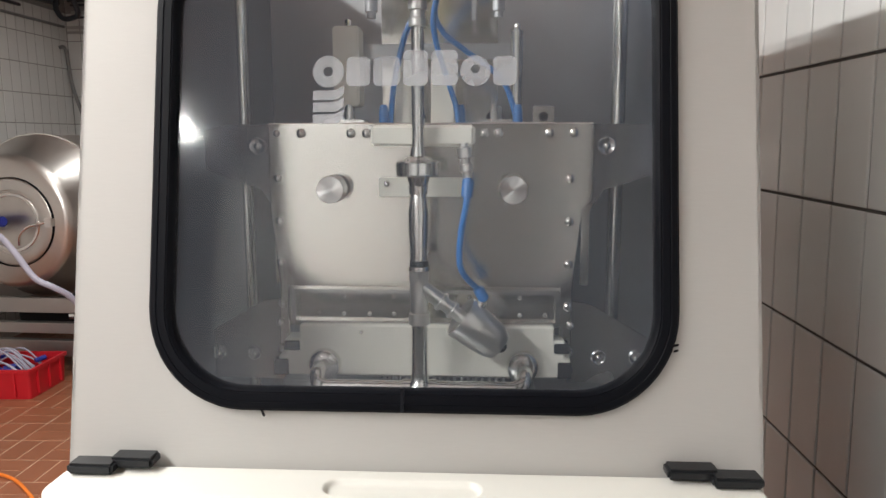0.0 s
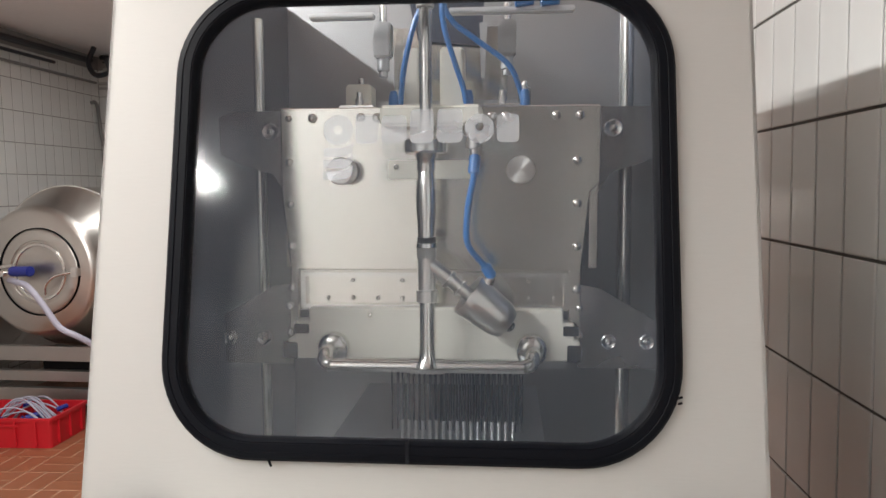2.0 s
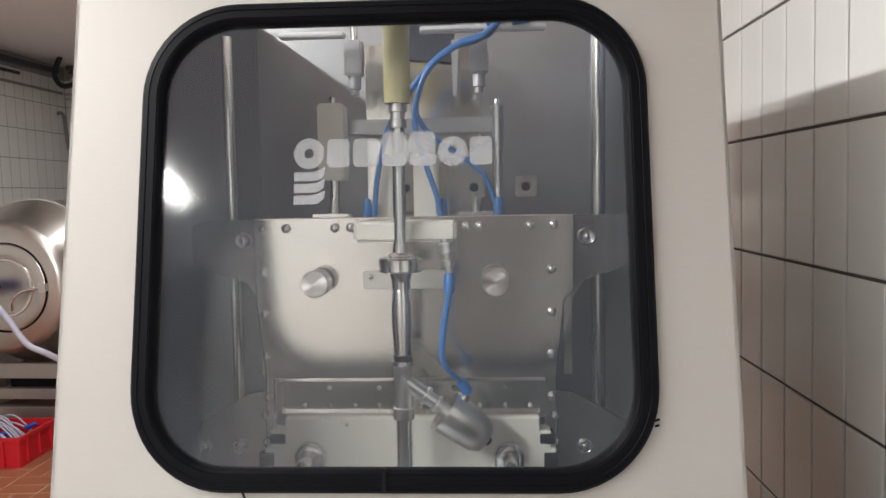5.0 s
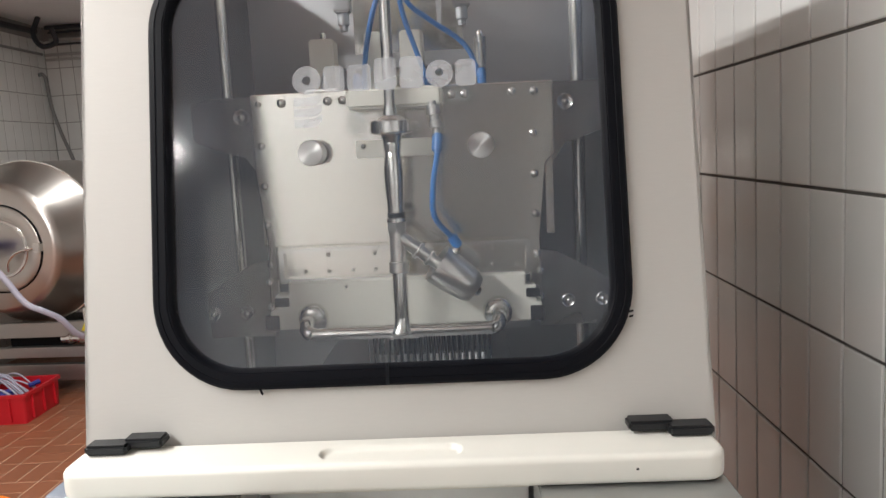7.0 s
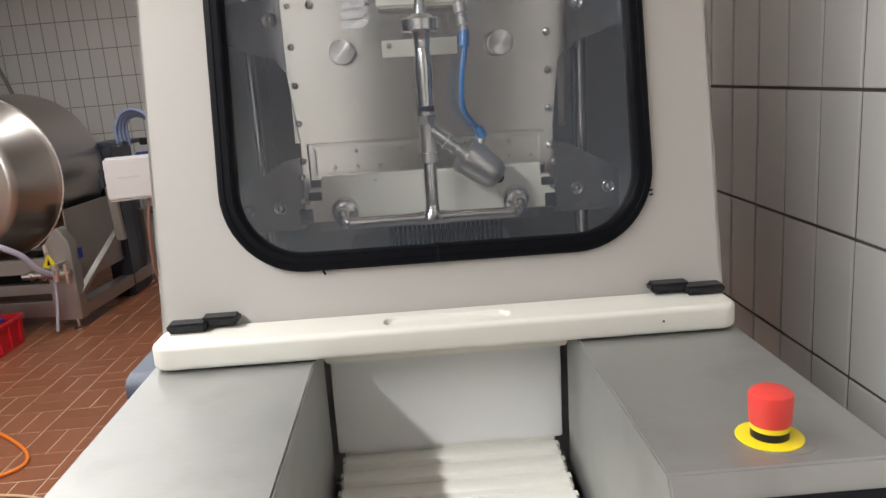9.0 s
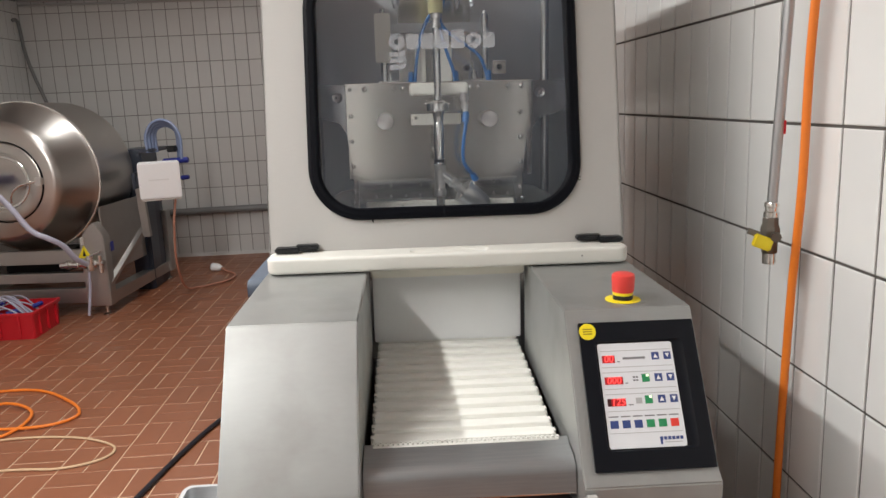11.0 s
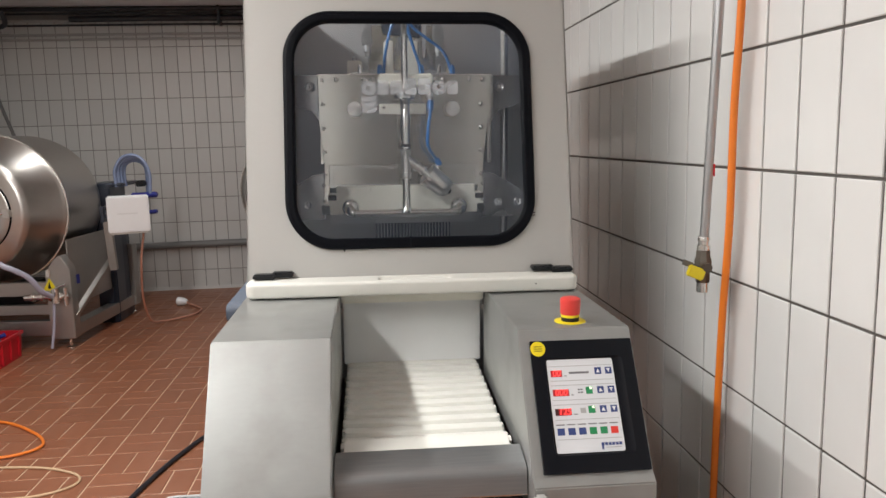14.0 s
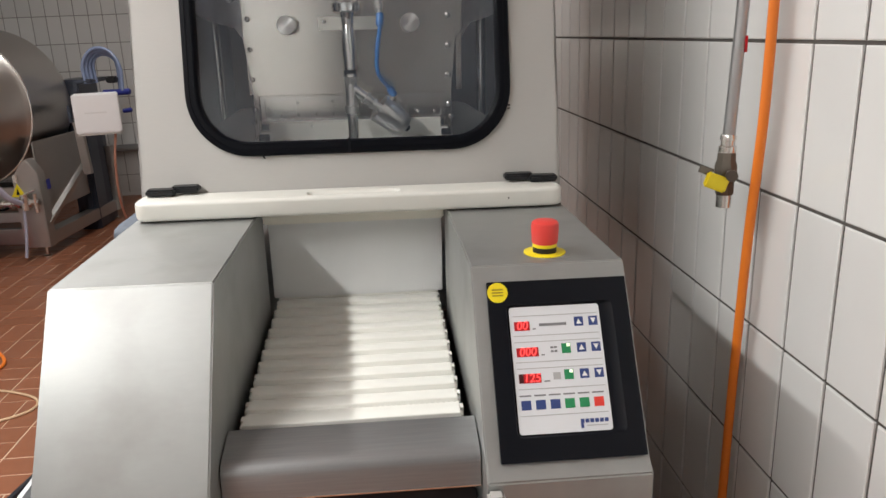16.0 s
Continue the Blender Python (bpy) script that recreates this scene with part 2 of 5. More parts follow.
def spline(points, n=8):
    """Points along a smooth line through the given ones."""
    p = [Vector(q) for q in points]
    p = [p[0] * 2 - p[1]] + p + [p[-1] * 2 - p[-2]]
    out = []
    for i in range(1, len(p) - 2):
        for k in range(n):
            t = k / n
            out.append(0.5 * (2 * p[i] + (p[i + 1] - p[i - 1]) * t + (2 * p[i - 1] - 5 * p[i] + 4 * p[i + 1] - p[i + 2]) * t * t
                              + (3 * p[i] - p[i - 1] - 3 * p[i + 1] + p[i + 2]) * t ** 3))
    return out + [p[-2]]


def hose(bm, points, r, seg=10, n=8, smooth=True):
    path = spline(points, n) if smooth else [Vector(q) for q in points]
    rings, u = [], None
    for i, q in enumerate(path):
        d = (path[min(i + 1, len(path) - 1)] - path[max(i - 1, 0)]).normalized()
        if u is None:
            u = frame_of(d)[0]
        u = (u - d * u.dot(d)).normalized()
        v = d.cross(u)
        rings.append([bm.verts.new(q + (u * math.cos(a) + v * math.sin(a)) * r) for a in (2 * math.pi * k / seg for k in range(seg))])
    for a, b in zip(rings, rings[1:]):
        for i in range(seg):
            bm.faces.new((a[i], a[(i + 1) % seg], b[(i + 1) % seg], b[i]))
    bm.faces.new(rings[0][::-1])
    bm.faces.new(rings[-1])


def prism(bm, outline, place, depth):
    """An outline of (u, v) pairs set by place(u, v, w), from w = 0 to depth."""
    lo = [bm.verts.new(place(u, v, 0.0)) for u, v in outline]
    hi = [bm.verts.new(place(u, v, depth)) for u, v in outline]
    bm.faces.new(lo[::-1])
    bm.faces.new(hi)
    for i in range(len(lo)):
        j = (i + 1) % len(lo)
        bm.faces.new((lo[i], lo[j], hi[j], hi[i]))


def ring_prism(bm, outer, inner, place, w0, w1):
    """A flat ring between two outlines with the same number of points."""
    n = len(outer)
    grid = [[bm.verts.new(place(u, v, w)) for u, v in line] for line, w in ((outer, w0), (outer, w1), (inner, w1), (inner, w0))]
    for k in range(4):
        a, b = grid[k], grid[(k + 1) % 4]
        for i in range(n):
            j = (i + 1) % n
            bm.faces.new((a[i], a[j], b[j], b[i]))


def rounded(x0, x1, z0, z1, r, n=10):
    out = []
    for cx, cz, a0 in ((x1 - r, z1 - r, 0), (x0 + r, z1 - r, 90), (x0 + r, z0 + r, 180), (x1 - r, z0 + r, 270)):
        for i in range(n + 1):
            a = math.radians(a0 + 90 * i / n)
            out.append((cx + r * math.cos(a), cz + r * math.sin(a)))
    return out


def soften(bm, width, seg=2, angle=30):
    bmesh.ops.recalc_face_normals(bm, faces=bm.faces)
    edges = [e for e in bm.edges if len(e.link_faces) == 2 and e.calc_face_angle(0) > math.radians(angle)]
    bmesh.ops.bevel(bm, geom=edges, offset=width, segments=seg, affect="EDGES", clamp_overlap=True)


def part(name, bm, mat, parent=None, label="", smooth=35):
    bmesh.ops.recalc_face_normals(bm, faces=bm.faces)
    me = bpy.data.meshes.new(name)
    bm.to_mesh(me)
    bm.free()
    me.materials.append(mat)
    if smooth:
        me.polygons.foreach_set("use_smooth", [True] * len(me.polygons))
        me.set_sharp_from_angle(angle=math.radians(smooth))
    ob = new(name, me)
    ob.parent = parent
    return tagged(ob, label)


def solid(name, mat, parent, *dims, soft=0.0, label="", seg=2):
    bm = bmesh.new()
    box(bm, *dims)
    if soft:
        soften(bm, soft, seg)
    return part(name, bm, mat, parent, label)


def turned(name, mat, parent, p, axis, profile, seg=24, label=""):
    bm = bmesh.new()
    lathe(bm, p, axis, profile, seg)
    return part(name, bm, mat, parent, label)


def tube(name, mat, parent, points, r, label="", seg=10, n=8):
    bm = bmesh.new()
    hose(bm, points, r, seg, n)
    return part(name, bm, mat, parent, label)


def empty(name, x=0, y=0, z=0):
    ob = new(name)
    ob.location = (x, y, z)
    return ob


# ---- the room ----
XR, XL, YB, YF, ZC = 0.65, -3.75, 7.28, -3.6, 2.80


def slab(name, mat, *dims, label=""):
    ob = solid(name, mat, None, *dims, label=label)
    return tagged(ob, kind="structure")


floor = slab("floor", GROUT_FLOOR, XL - 0.2, XR + 0.2, YF - 0.2, YB + 0.2, -0.2, -0.003, label="terracotta clinker floor in basket weave with pale joints")
wall_right = slab("wall_right", GROUT, XR + 0.004, XR + 0.2, YF - 0.2, YB, -0.003, ZC + 0.2, label="white glazed tiled wall with dark joints")
wall_back = slab("wall_back", GROUT_BACK, XL, XR + 0.2, YB + 0.003, YB + 0.2, -0.003, ZC + 0.2, label="grey-white tiled wall with narrow upright tiles")
wall_left = slab("wall_left", GROUT_BACK, XL - 0.2, XL - 0.003, YF - 0.2, YB + 0.2, -0.003, ZC + 0.2, label="white tiled side wall")
wall_front = slab("wall_front", PLASTER_GREY, XL, XR + 0.004, YF - 0.2, YF, -0.003, ZC, label="plain grey wall")
# two unseen walls added behind the viewer to shape the head plate's reflection
wall_partition = slab("wall_partition", PLASTER, -1.42, -0.35, -1.95, -1.80, -0.003, ZC, label="plain white unseen wall, added to reflect in the head plate")
wall_passage = slab("wall_passage", PLASTER_GREY, -0.50, -0.35, YF, -1.95, -0.003, ZC, label="plain grey unseen wall, added to reflect in the head plate")
baseboard = slab("baseboard", PLASTER, XL, XR, YB - 0.014, YB - 0.001, -0.003, 0.028, label="pale mortar strip along the foot of the tiled wall")
ceiling = slab("ceiling", CEILING, XL - 0.2, XR + 0.2, YF - 0.2, YB + 0.2, ZC, ZC + 0.2, label="plain grey-white ceiling")


def lamp_fixture(x, y, length):
    root = empty("ceiling_light", x, y, 2.74)
    tagged(root, "long fluorescent ceiling light with a white diffuser", "ceiling light", "tube lights")
    bm = bmesh.new()
    box(bm, -0.075, 0.075, -length / 2 - 0.04, length / 2 + 0.04, 0.0, 0.06)
    soften(bm, 0.008)
    part("housing", bm, WHITE_PAINT, root)
    for s in (-1, 1):
        bm = bmesh.new()
        rod(bm, (s * 0.035, -length / 2, -0.016), (s * 0.035, length / 2, -0.016), 0.013, 12)
        part("lamp_tube", bm, TUBE, root, "glowing fluorescent tube")


# the second fixture is an added one, hidden behind the hood
for lx, ly, ll, lw in LAMPS:
    lamp_fixture(lx, ly, ll)


# ---- the injector ----
machine = new("brine_injector")
PIVOT = Vector((-0.055, 1.2, 1.16))
TIP = pose(0, 0, 0, 0, 0.8, 0)
machine.matrix_basis = Matrix.Translation(PIVOT) @ TIP @ Matrix.Translation(-PIVOT)
tagged(machine, "stainless steel brine injector with a framed window hood and control panel", "injection machine")
CX, HW = -0.0555, 0.3865
HS = 0.20
TILT_H = math.atan(HS)
H0Y, H0Z = 1.270, 1.165


def on_hood(x, z, w):
    """A point on the leaning hood front: x, height z, w metres out towards the viewer."""
    return Vector((x, H0Y + HS * (z - H0Z) - w * math.cos(TILT_H), z + w * math.sin(TILT_H)))


def loft(bm, sections):
    rows = [[bm.verts.new(p) for p in s] for s in sections]
    for a, b in zip(rows, rows[1:]):
        for i in range(len(a)):
            j = (i + 1) % len(a)
            bm.faces.new((a[i], a[j], b[j], b[i]))
    return rows


WX0, WX1, WZ0, WZ1 = -0.3515, 0.2405, 1.213, 1.770
HTOP, HBACK = 1.83, 2.30


def build_hood():
    # front sheet with a window opening
    bm = bmesh.new()
    hole = rounded(WX0 + 0.014, WX1 - 0.014, WZ0 + 0.014, WZ1 - 0.014, 0.098)
    rim, n, zb = [], 10, 1.135
    for k, (sx, sz) in enumerate(((1, 1), (-1, 1), (-1, -1), (1, -1))):
        corner = (CX + sx * HW, HTOP if sz > 0 else zb)
        arc = hole[k * (n + 1):(k + 1) * (n + 1)]
        for i, (u, v) in enumerate(arc):
            if i == n // 2:
                rim.append(corner)
            elif (i < n // 2) == (sx * sz > 0):
                rim.append((corner[0], v + (corner[1] - v) * (i / 5 if i < 5 else (10 - i) / 5) * 0.8))
            else:
                rim.append((u + (corner[0] - u) * (i / 5 if i < 5 else (10 - i) / 5) * 0.8, corner[1]))
    ring_prism(bm, rim, hole, on_hood, 0.0, -0.004)
    hood = part("hood", bm, STEEL_HOOD, machine, "brushed stainless front sheet leaning back")
    # side sheets and roof edges; roof left open so lamp light reaches inside
    for s in (-1, 1):
        bm = bmesh.new()
        x = CX + s * HW
        t = -s * 0.004
        outline = [(H0Y + HS * (1.10 - H0Z), 1.10), (HBACK, 1.10), (HBACK, HTOP), (H0Y + HS * (HTOP - H0Z), HTOP)]
        prism(bm, outline, lambda u, v, w, x=x: Vector((x + w, u, v)), t)
        part("side_sheet", bm, STEEL_HOOD, hood)
    y0 = H0Y + HS * (HTOP - H0Z)
    for ya, yb in ((y0, 1.412), (1.957, HBACK)):
        bm = bmesh.new()
        box(bm, CX - HW, CX + HW, ya, yb, HTOP, HTOP + 0.004)
        part("roof_sheet", bm, STEEL_HOOD, hood)
    bm = bmesh.new()
    box(bm, CX - HW + 0.004, CX + HW - 0.004, 1.95, 1.955, 0.92, HTOP + 0.07)
    part("rear_sheet", bm, STEEL_REAR, hood, "dull grey steel rear sheet")
    # inner sheets carry painted shade; raised tops throw a shadow on the rear sheet
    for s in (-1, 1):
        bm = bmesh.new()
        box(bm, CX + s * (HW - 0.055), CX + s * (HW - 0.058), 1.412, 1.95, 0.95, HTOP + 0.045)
        part("inner_sheet", bm, STEEL_SHADED, hood, "steel inner side sheet with the housing's shade in its colour")
    # rubber gasket with ribs
    bm = bmesh.new()
    steps = [(0.0, 0.0), (0.0, 0.007), (0.003, 0.0105), (0.009, 0.012), (0.0100, 0.0112), (0.011, 0.012), (0.019, 0.0122), (0.020, 0.0112),
             (0.021, 0.0118), (0.0235, 0.009), (0.0255, 0.004), (0.026, -0.006), (0.0, -0.006)]
    sections = []
    for inset, out in steps:
        line = rounded(WX0 + inset, WX1 - inset, WZ0 + inset, WZ1 - inset, 0.112 - inset, 12)
        sections.append([on_hood(u, v, out) for u, v in line])
    loft(bm, sections)
    gasket = part("window_gasket", bm, RUBBER, hood, "black ribbed rubber gasket")
    bm = bmesh.new()
    ux = -0.062
    prism(bm, [(ux - 0.002, WZ0 + 0.001), (ux + 0.002, WZ0 + 0.001), (ux + 0.002, WZ0 + 0.027), (ux - 0.002, WZ0 + 0.027)],
          lambda u, v, w: on_hood(u, v, 0.0105 + w), 0.0025)
    part("gasket_joint", bm, BLACK_SATIN, hood)
    bm = bmesh.new()
    hose(bm, [on_hood(-0.221, WZ0 + 0.004, 0.008), on_hood(-0.217, WZ0 - 0.003, 0.010), on_hood(-0.2155, WZ0 - 0.0055, 0.010)], 0.0016, 6, 4)
    part("gasket_lip", bm, RUBBER, hood)
    bm = bmesh.new()
    for k in range(2):
        hose(bm, [on_hood(WX1 - 0.006, 1.283 + 0.006 * k, 0.006), on_hood(WX1 - 0.0015 + 0.0006 * (k % 2), 1.284 + 0.006 * k, 0.004)], 0.0013, 6, 3)
    part("gasket_nick", bm, RUBBER, hood)
    bm = bmesh.new()
    line = rounded(WX0 + 0.024, WX1 - 0.024, WZ0 + 0.024, WZ1 - 0.024, 0.090)
    prism(bm, line, lambda u, v, w: on_hood(u, v, w - 0.003), 0.004)
    pane = part("window_pane", bm, PANE, hood, "clear window pane with a pale veil for the room's reflected haze", smooth=0)
    pane.visible_shadow = False
    # frosted emblem of plain shapes on the pane
    flat = lambda u, v, w: on_hood(u, v, 0.0016 + w)
    circ = lambda cx, cz, r, n=24: [(cx + r * math.cos(2 * math.pi * i / n), cz + r * math.sin(2 * math.pi * i / n)) for i in range(n)]

    def shape(outline, inner=None):
        bm = bmesh.new()
        if inner:
            ring_prism(bm, outline, inner, flat, 0.0, 0.0006)
        else:
            prism(bm, outline, flat, 0.0006)
        ob = part("emblem_shape", bm, FROST, hood, "pale frosted emblem shape", smooth=0)
        ob.visible_shadow = False

    shape(circ(-0.152, 1.5895, 0.0180), circ(-0.152, 1.5895, 0.0055))
    for x0, x1, z1 in ((-0.131, -0.104, 1.606), (-0.100, -0.070, 1.606), (-0.066, -0.038, 1.613), (-0.034, -0.004, 1.613), (0.036, 0.062, 1.606)):
        shape(rounded(x0, x1, 1.573, z1, 0.006, 4))
    shape(circ(0.016, 1.5895, 0.0172), circ(0.016, 1.5915, 0.0050))
    for k in range(3):
        za = 1.568 - 0.0135 * k
        shape([(-0.169, za), (-0.150, za), (-0.142, za + 0.001), (-0.133, za + 0.006), (-0.134, za - 0.004), (-0.141, za - 0.010), (-0.150, za - 0.0105), (-0.169, za - 0.0105)])
    return hood


hood = build_hood()


# white handle bar below the hood
def build_bar():
    x0, x1, y0, y1, top, low, r = -0.436, 0.320, 1.184, 1.262, 1.153, 1.119, 0.0075
    bm = bmesh.new()
    steps = [(r, low)]
    steps += [(r - r * math.sin(math.radians(a)), low + r - r * math.cos(math.radians(a))) for a in (22.5, 45, 67.5, 90)]
    steps += [(r - r * math.cos(math.radians(a)), top - r + r * math.sin(math.radians(a))) for a in (0, 15, 30, 45, 60, 75, 90)]
    steps += [(r + 0.0012, top)]
    sections = [[Vector((u, v, z)) for u, v in rounded(x0 + i, x1 - i, y0 + i, y1 - i, 0.024 - i, 8)] for i, z in steps]
    for i, z in ((-0.0012, top), (0.0, top - 0.0001), (0.0015, top - 0.0010), (0.0028, top - 0.0028), (0.0038, top - 0.0048), (0.006, top - 0.0060), (0.009, top - 0.0063)):
        sections.append([Vector((u, v, z)) for u, v in rounded(-0.141 + i, 0.027 - i, 1.200 + i, 1.238 - i, 0.017 - i, 8)])
    rows = loft(bm, sections)
    bm.faces.new(rows[0][::-1])
    bm.faces.new(rows[-1])
    bar = part("handle_bar", bm, PE_BAR, machine, "cream white polyethylene handle bar with a grip pocket")
    bm = bmesh.new()
    lathe(bm, (0.219, 1.1845, 1.137), (0, -1, 0), [(0, 0.0022), (0.0006, 0.0016)], 8)
    part("screw_hole", bm, BLACK_PLASTIC, bar)
    return bar


build_bar()


def build_catch(x0, x1, flip):
    """Two staggered black blocks at the foot of the hood."""
    xm = (x0 + x1) / 2
    a, b = (x0, xm + 0.006), (xm - 0.004, x1)
    low, high = (a, b) if not flip else (b, a)
    first = None
    for (xa, xb), dz, dy in ((low, 0.0, -0.012), (high, 0.0025, 0.0)):
        bm = bmesh.new()
        box(bm, xa, xb, 1.240 + dy, 1.266 + dy, 1.1545 + dz, 1.1665 + dz)
        soften(bm, 0.003, 2)
        ob = part("catch_block" if first is None else "catch_arm", bm, BLACK_PLASTIC, machine if first is None else first, "black plastic catch")
        first = first or ob


build_catch(-0.424, -0.334, False)
build_catch(0.222, 0.318, True)

# cowlings
FS, FY, FZ = 0.63, 0.845, 1.116
FYR = 0.858


def on_face(x, z, w):
    """A point on the sloping cowl front."""
    c = 1 / math.hypot(1, FS)
    return Vector((x, FYR - FS * (FZ - z) - w * c, z + w * FS * c))


def build_cowl(name, x0, x1, fy, label):
    prof = [(1.268, 1.116), (fy, FZ), (fy - FS * (FZ - 0.893), 0.893), (0.700, 0.880), (0.700, 0.12), (1.268, 0.12)]
    bm = bmesh.new()
    prism(bm, prof, lambda u, v, w: Vector((x0 + w, u, v)), x1 - x0)
    soften(bm, 0.0022, 2)
    return part(name, bm, STEEL_COWL, machine, label)


cowl_l = build_cowl("cowl_left", -0.441, -0.230, FY, "brushed stainless cowl with a sloping front")
cowl_r = build_cowl("cowl_right", 0.110, 0.323, FYR, "brushed stainless cowl that carries the panel")
solid("rear_body", STEEL_COWL, machine, CX - HW, CX + HW, 1.272, HBACK, 0.12, 0.90, soft=0.006, label="stainless machine body")
solid("lower_front", STEEL_DARK, machine, -0.229, 0.109, 0.772, 1.27, 0.14, 0.80, label="dull steel lower front")
for fx in (-0.38, 0.27):
    for fy in (0.80, 2.20):
        turned("machine_foot", STEEL_BRIGHT, machine, (fx, fy, -0.006), (0, 0, 1), [(0, 0.035), (0.012, 0.035), (0.02, 0.012), (0.14, 0.012)], 16)

# flap above the belt
solid("flap_rail", PE_WHITE, machine, -0.227, 0.107, 1.245, 1.262, 1.090, 1.118, soft=0.003, label="cream white rail above the flap")
solid("belt_flap", PE_FLAP, machine, -0.226, 0.106, 1.294, 1.302, 0.930, 1.10, soft=0.002, label="pale grey plastic flap hanging over the belt")
solid("tunnel_roof", STEEL_DARK, machine, -0.229, 0.109, 1.262, 1.95, 1.118, 1.122)


# infeed sheet
def build_infeed():
    bm = bmesh.new()
    prof = [(0.820, 0.911), (0.768, 0.8988), (0.762, 0.8964), (0.757, 0.8922), (0.7535, 0.8868), (0.752, 0.880), (0.750, 0.848), (0.7535, 0.848), (0.7555, 0.880), (0.758, 0.8865), (0.764, 0.8925), (0.820, 0.907)]
    prism(bm, prof, lambda u, v, w: Vector((-0.228 + w, u, v)), 0.336)
    sheet = part("infeed_sheet", bm, STEEL_INFEED, machine, "worn stainless infeed sheet with a bright lower rim")
    solid("lower_rim", STEEL_BRIGHT, sheet, -0.228, 0.108, 0.7488, 0.7535, 0.8462, 0.8484)
    bm = bmesh.new()
    prism(bm, rounded(-0.224, 0.104, 0.55, 0.845, 0.016, 5), lambda u, v, w: Vector((u, 0.756 + w, v)), 0.014)
    soften(bm, 0.002, 1)
    part("infeed_guard", bm, GUARD, machine, "scuffed black plastic guard below the infeed")
    solid("side_latch", STEEL_HOOD, machine, 0.108, 0.130, 0.680, 0.702, 0.800, 0.872, soft=0.004, label="stainless latch")
    solid("latch_tongue", STEEL_HOOD, machine, -0.255, -0.226, 0.682, 0.704, 0.868, 0.880, soft=0.003)


build_infeed()


# conveyor belt
BELT_R = 0.030


def belt_pose(s):
    """A slat's pose at the length s along the belt; below zero it comes up round the front roller."""
    if s >= 0:
        return pose(0, 0.840 + s, 0.897 + 0.062 * min(s, 0.43))
    a = -s / BELT_R
    return pose(0, 0.840 - BELT_R * math.sin(a), 0.897 - BELT_R + BELT_R * math.cos(a), math.degrees(a))


SLATS = []


def build_belt():
    bm = bmesh.new()
    box(bm, -0.216, 0.094, 0.845, 1.95, 0.84, 0.884)
    belt = part("conveyor_belt", bm, BLACK_PLASTIC, machine, "white plastic modular conveyor belt")
    bm = bmesh.new()
    prof = [(0.0005, -0.004), (0.002, 0.0085), (0.010, 0.0100), (0.026, 0.0070), (0.040, 0.0040), (0.0405, -0.008), (0.0005, -0.008)]
    prism(bm, prof, lambda u, v, w: Vector((-0.214 + w, u, v)), 0.306)
    soften(bm, 0.0010, 1)
    for s, xa in ((-1, -0.220), (1, 0.092)):
        for j in range(2):
            w = 0.0035 + 0.002 * j
            box(bm, xa if s > 0 else xa + 0.006 - w, xa + 0.006 if s < 0 else xa + w, 0.004 + 0.019 * j, 0.016 + 0.019 * j, -0.008, 0.004)
    for j in range(38):
        xx = -0.211 + 0.0081 * j
        box(bm, xx, xx + 0.0045, 0.0385, 0.0432, -0.004, 0.0030)
    first = part("belt_slat", bm, PE_BELT, belt)
    for k in range(28):
        ob = first if not k else new("belt_slat", first.data)
        ob.parent = belt
        SLATS.append((ob, 0.0415 * (k - 3)))
        ob.matrix_basis = belt_pose(SLATS[-1][1])


build_belt()


# ---- needle head, which goes up and down ----
def bolt(parent, x, y, z, r=0.0072, name="bolt"):
    return turned(name, STEEL_BRIGHT, parent, (x, y, z), (0, -1, 0), [(0, r), (r * 0.45, r * 0.95), (r * 0.8, r * 0.7), (r * 0.95, r * 0.3)], 12)


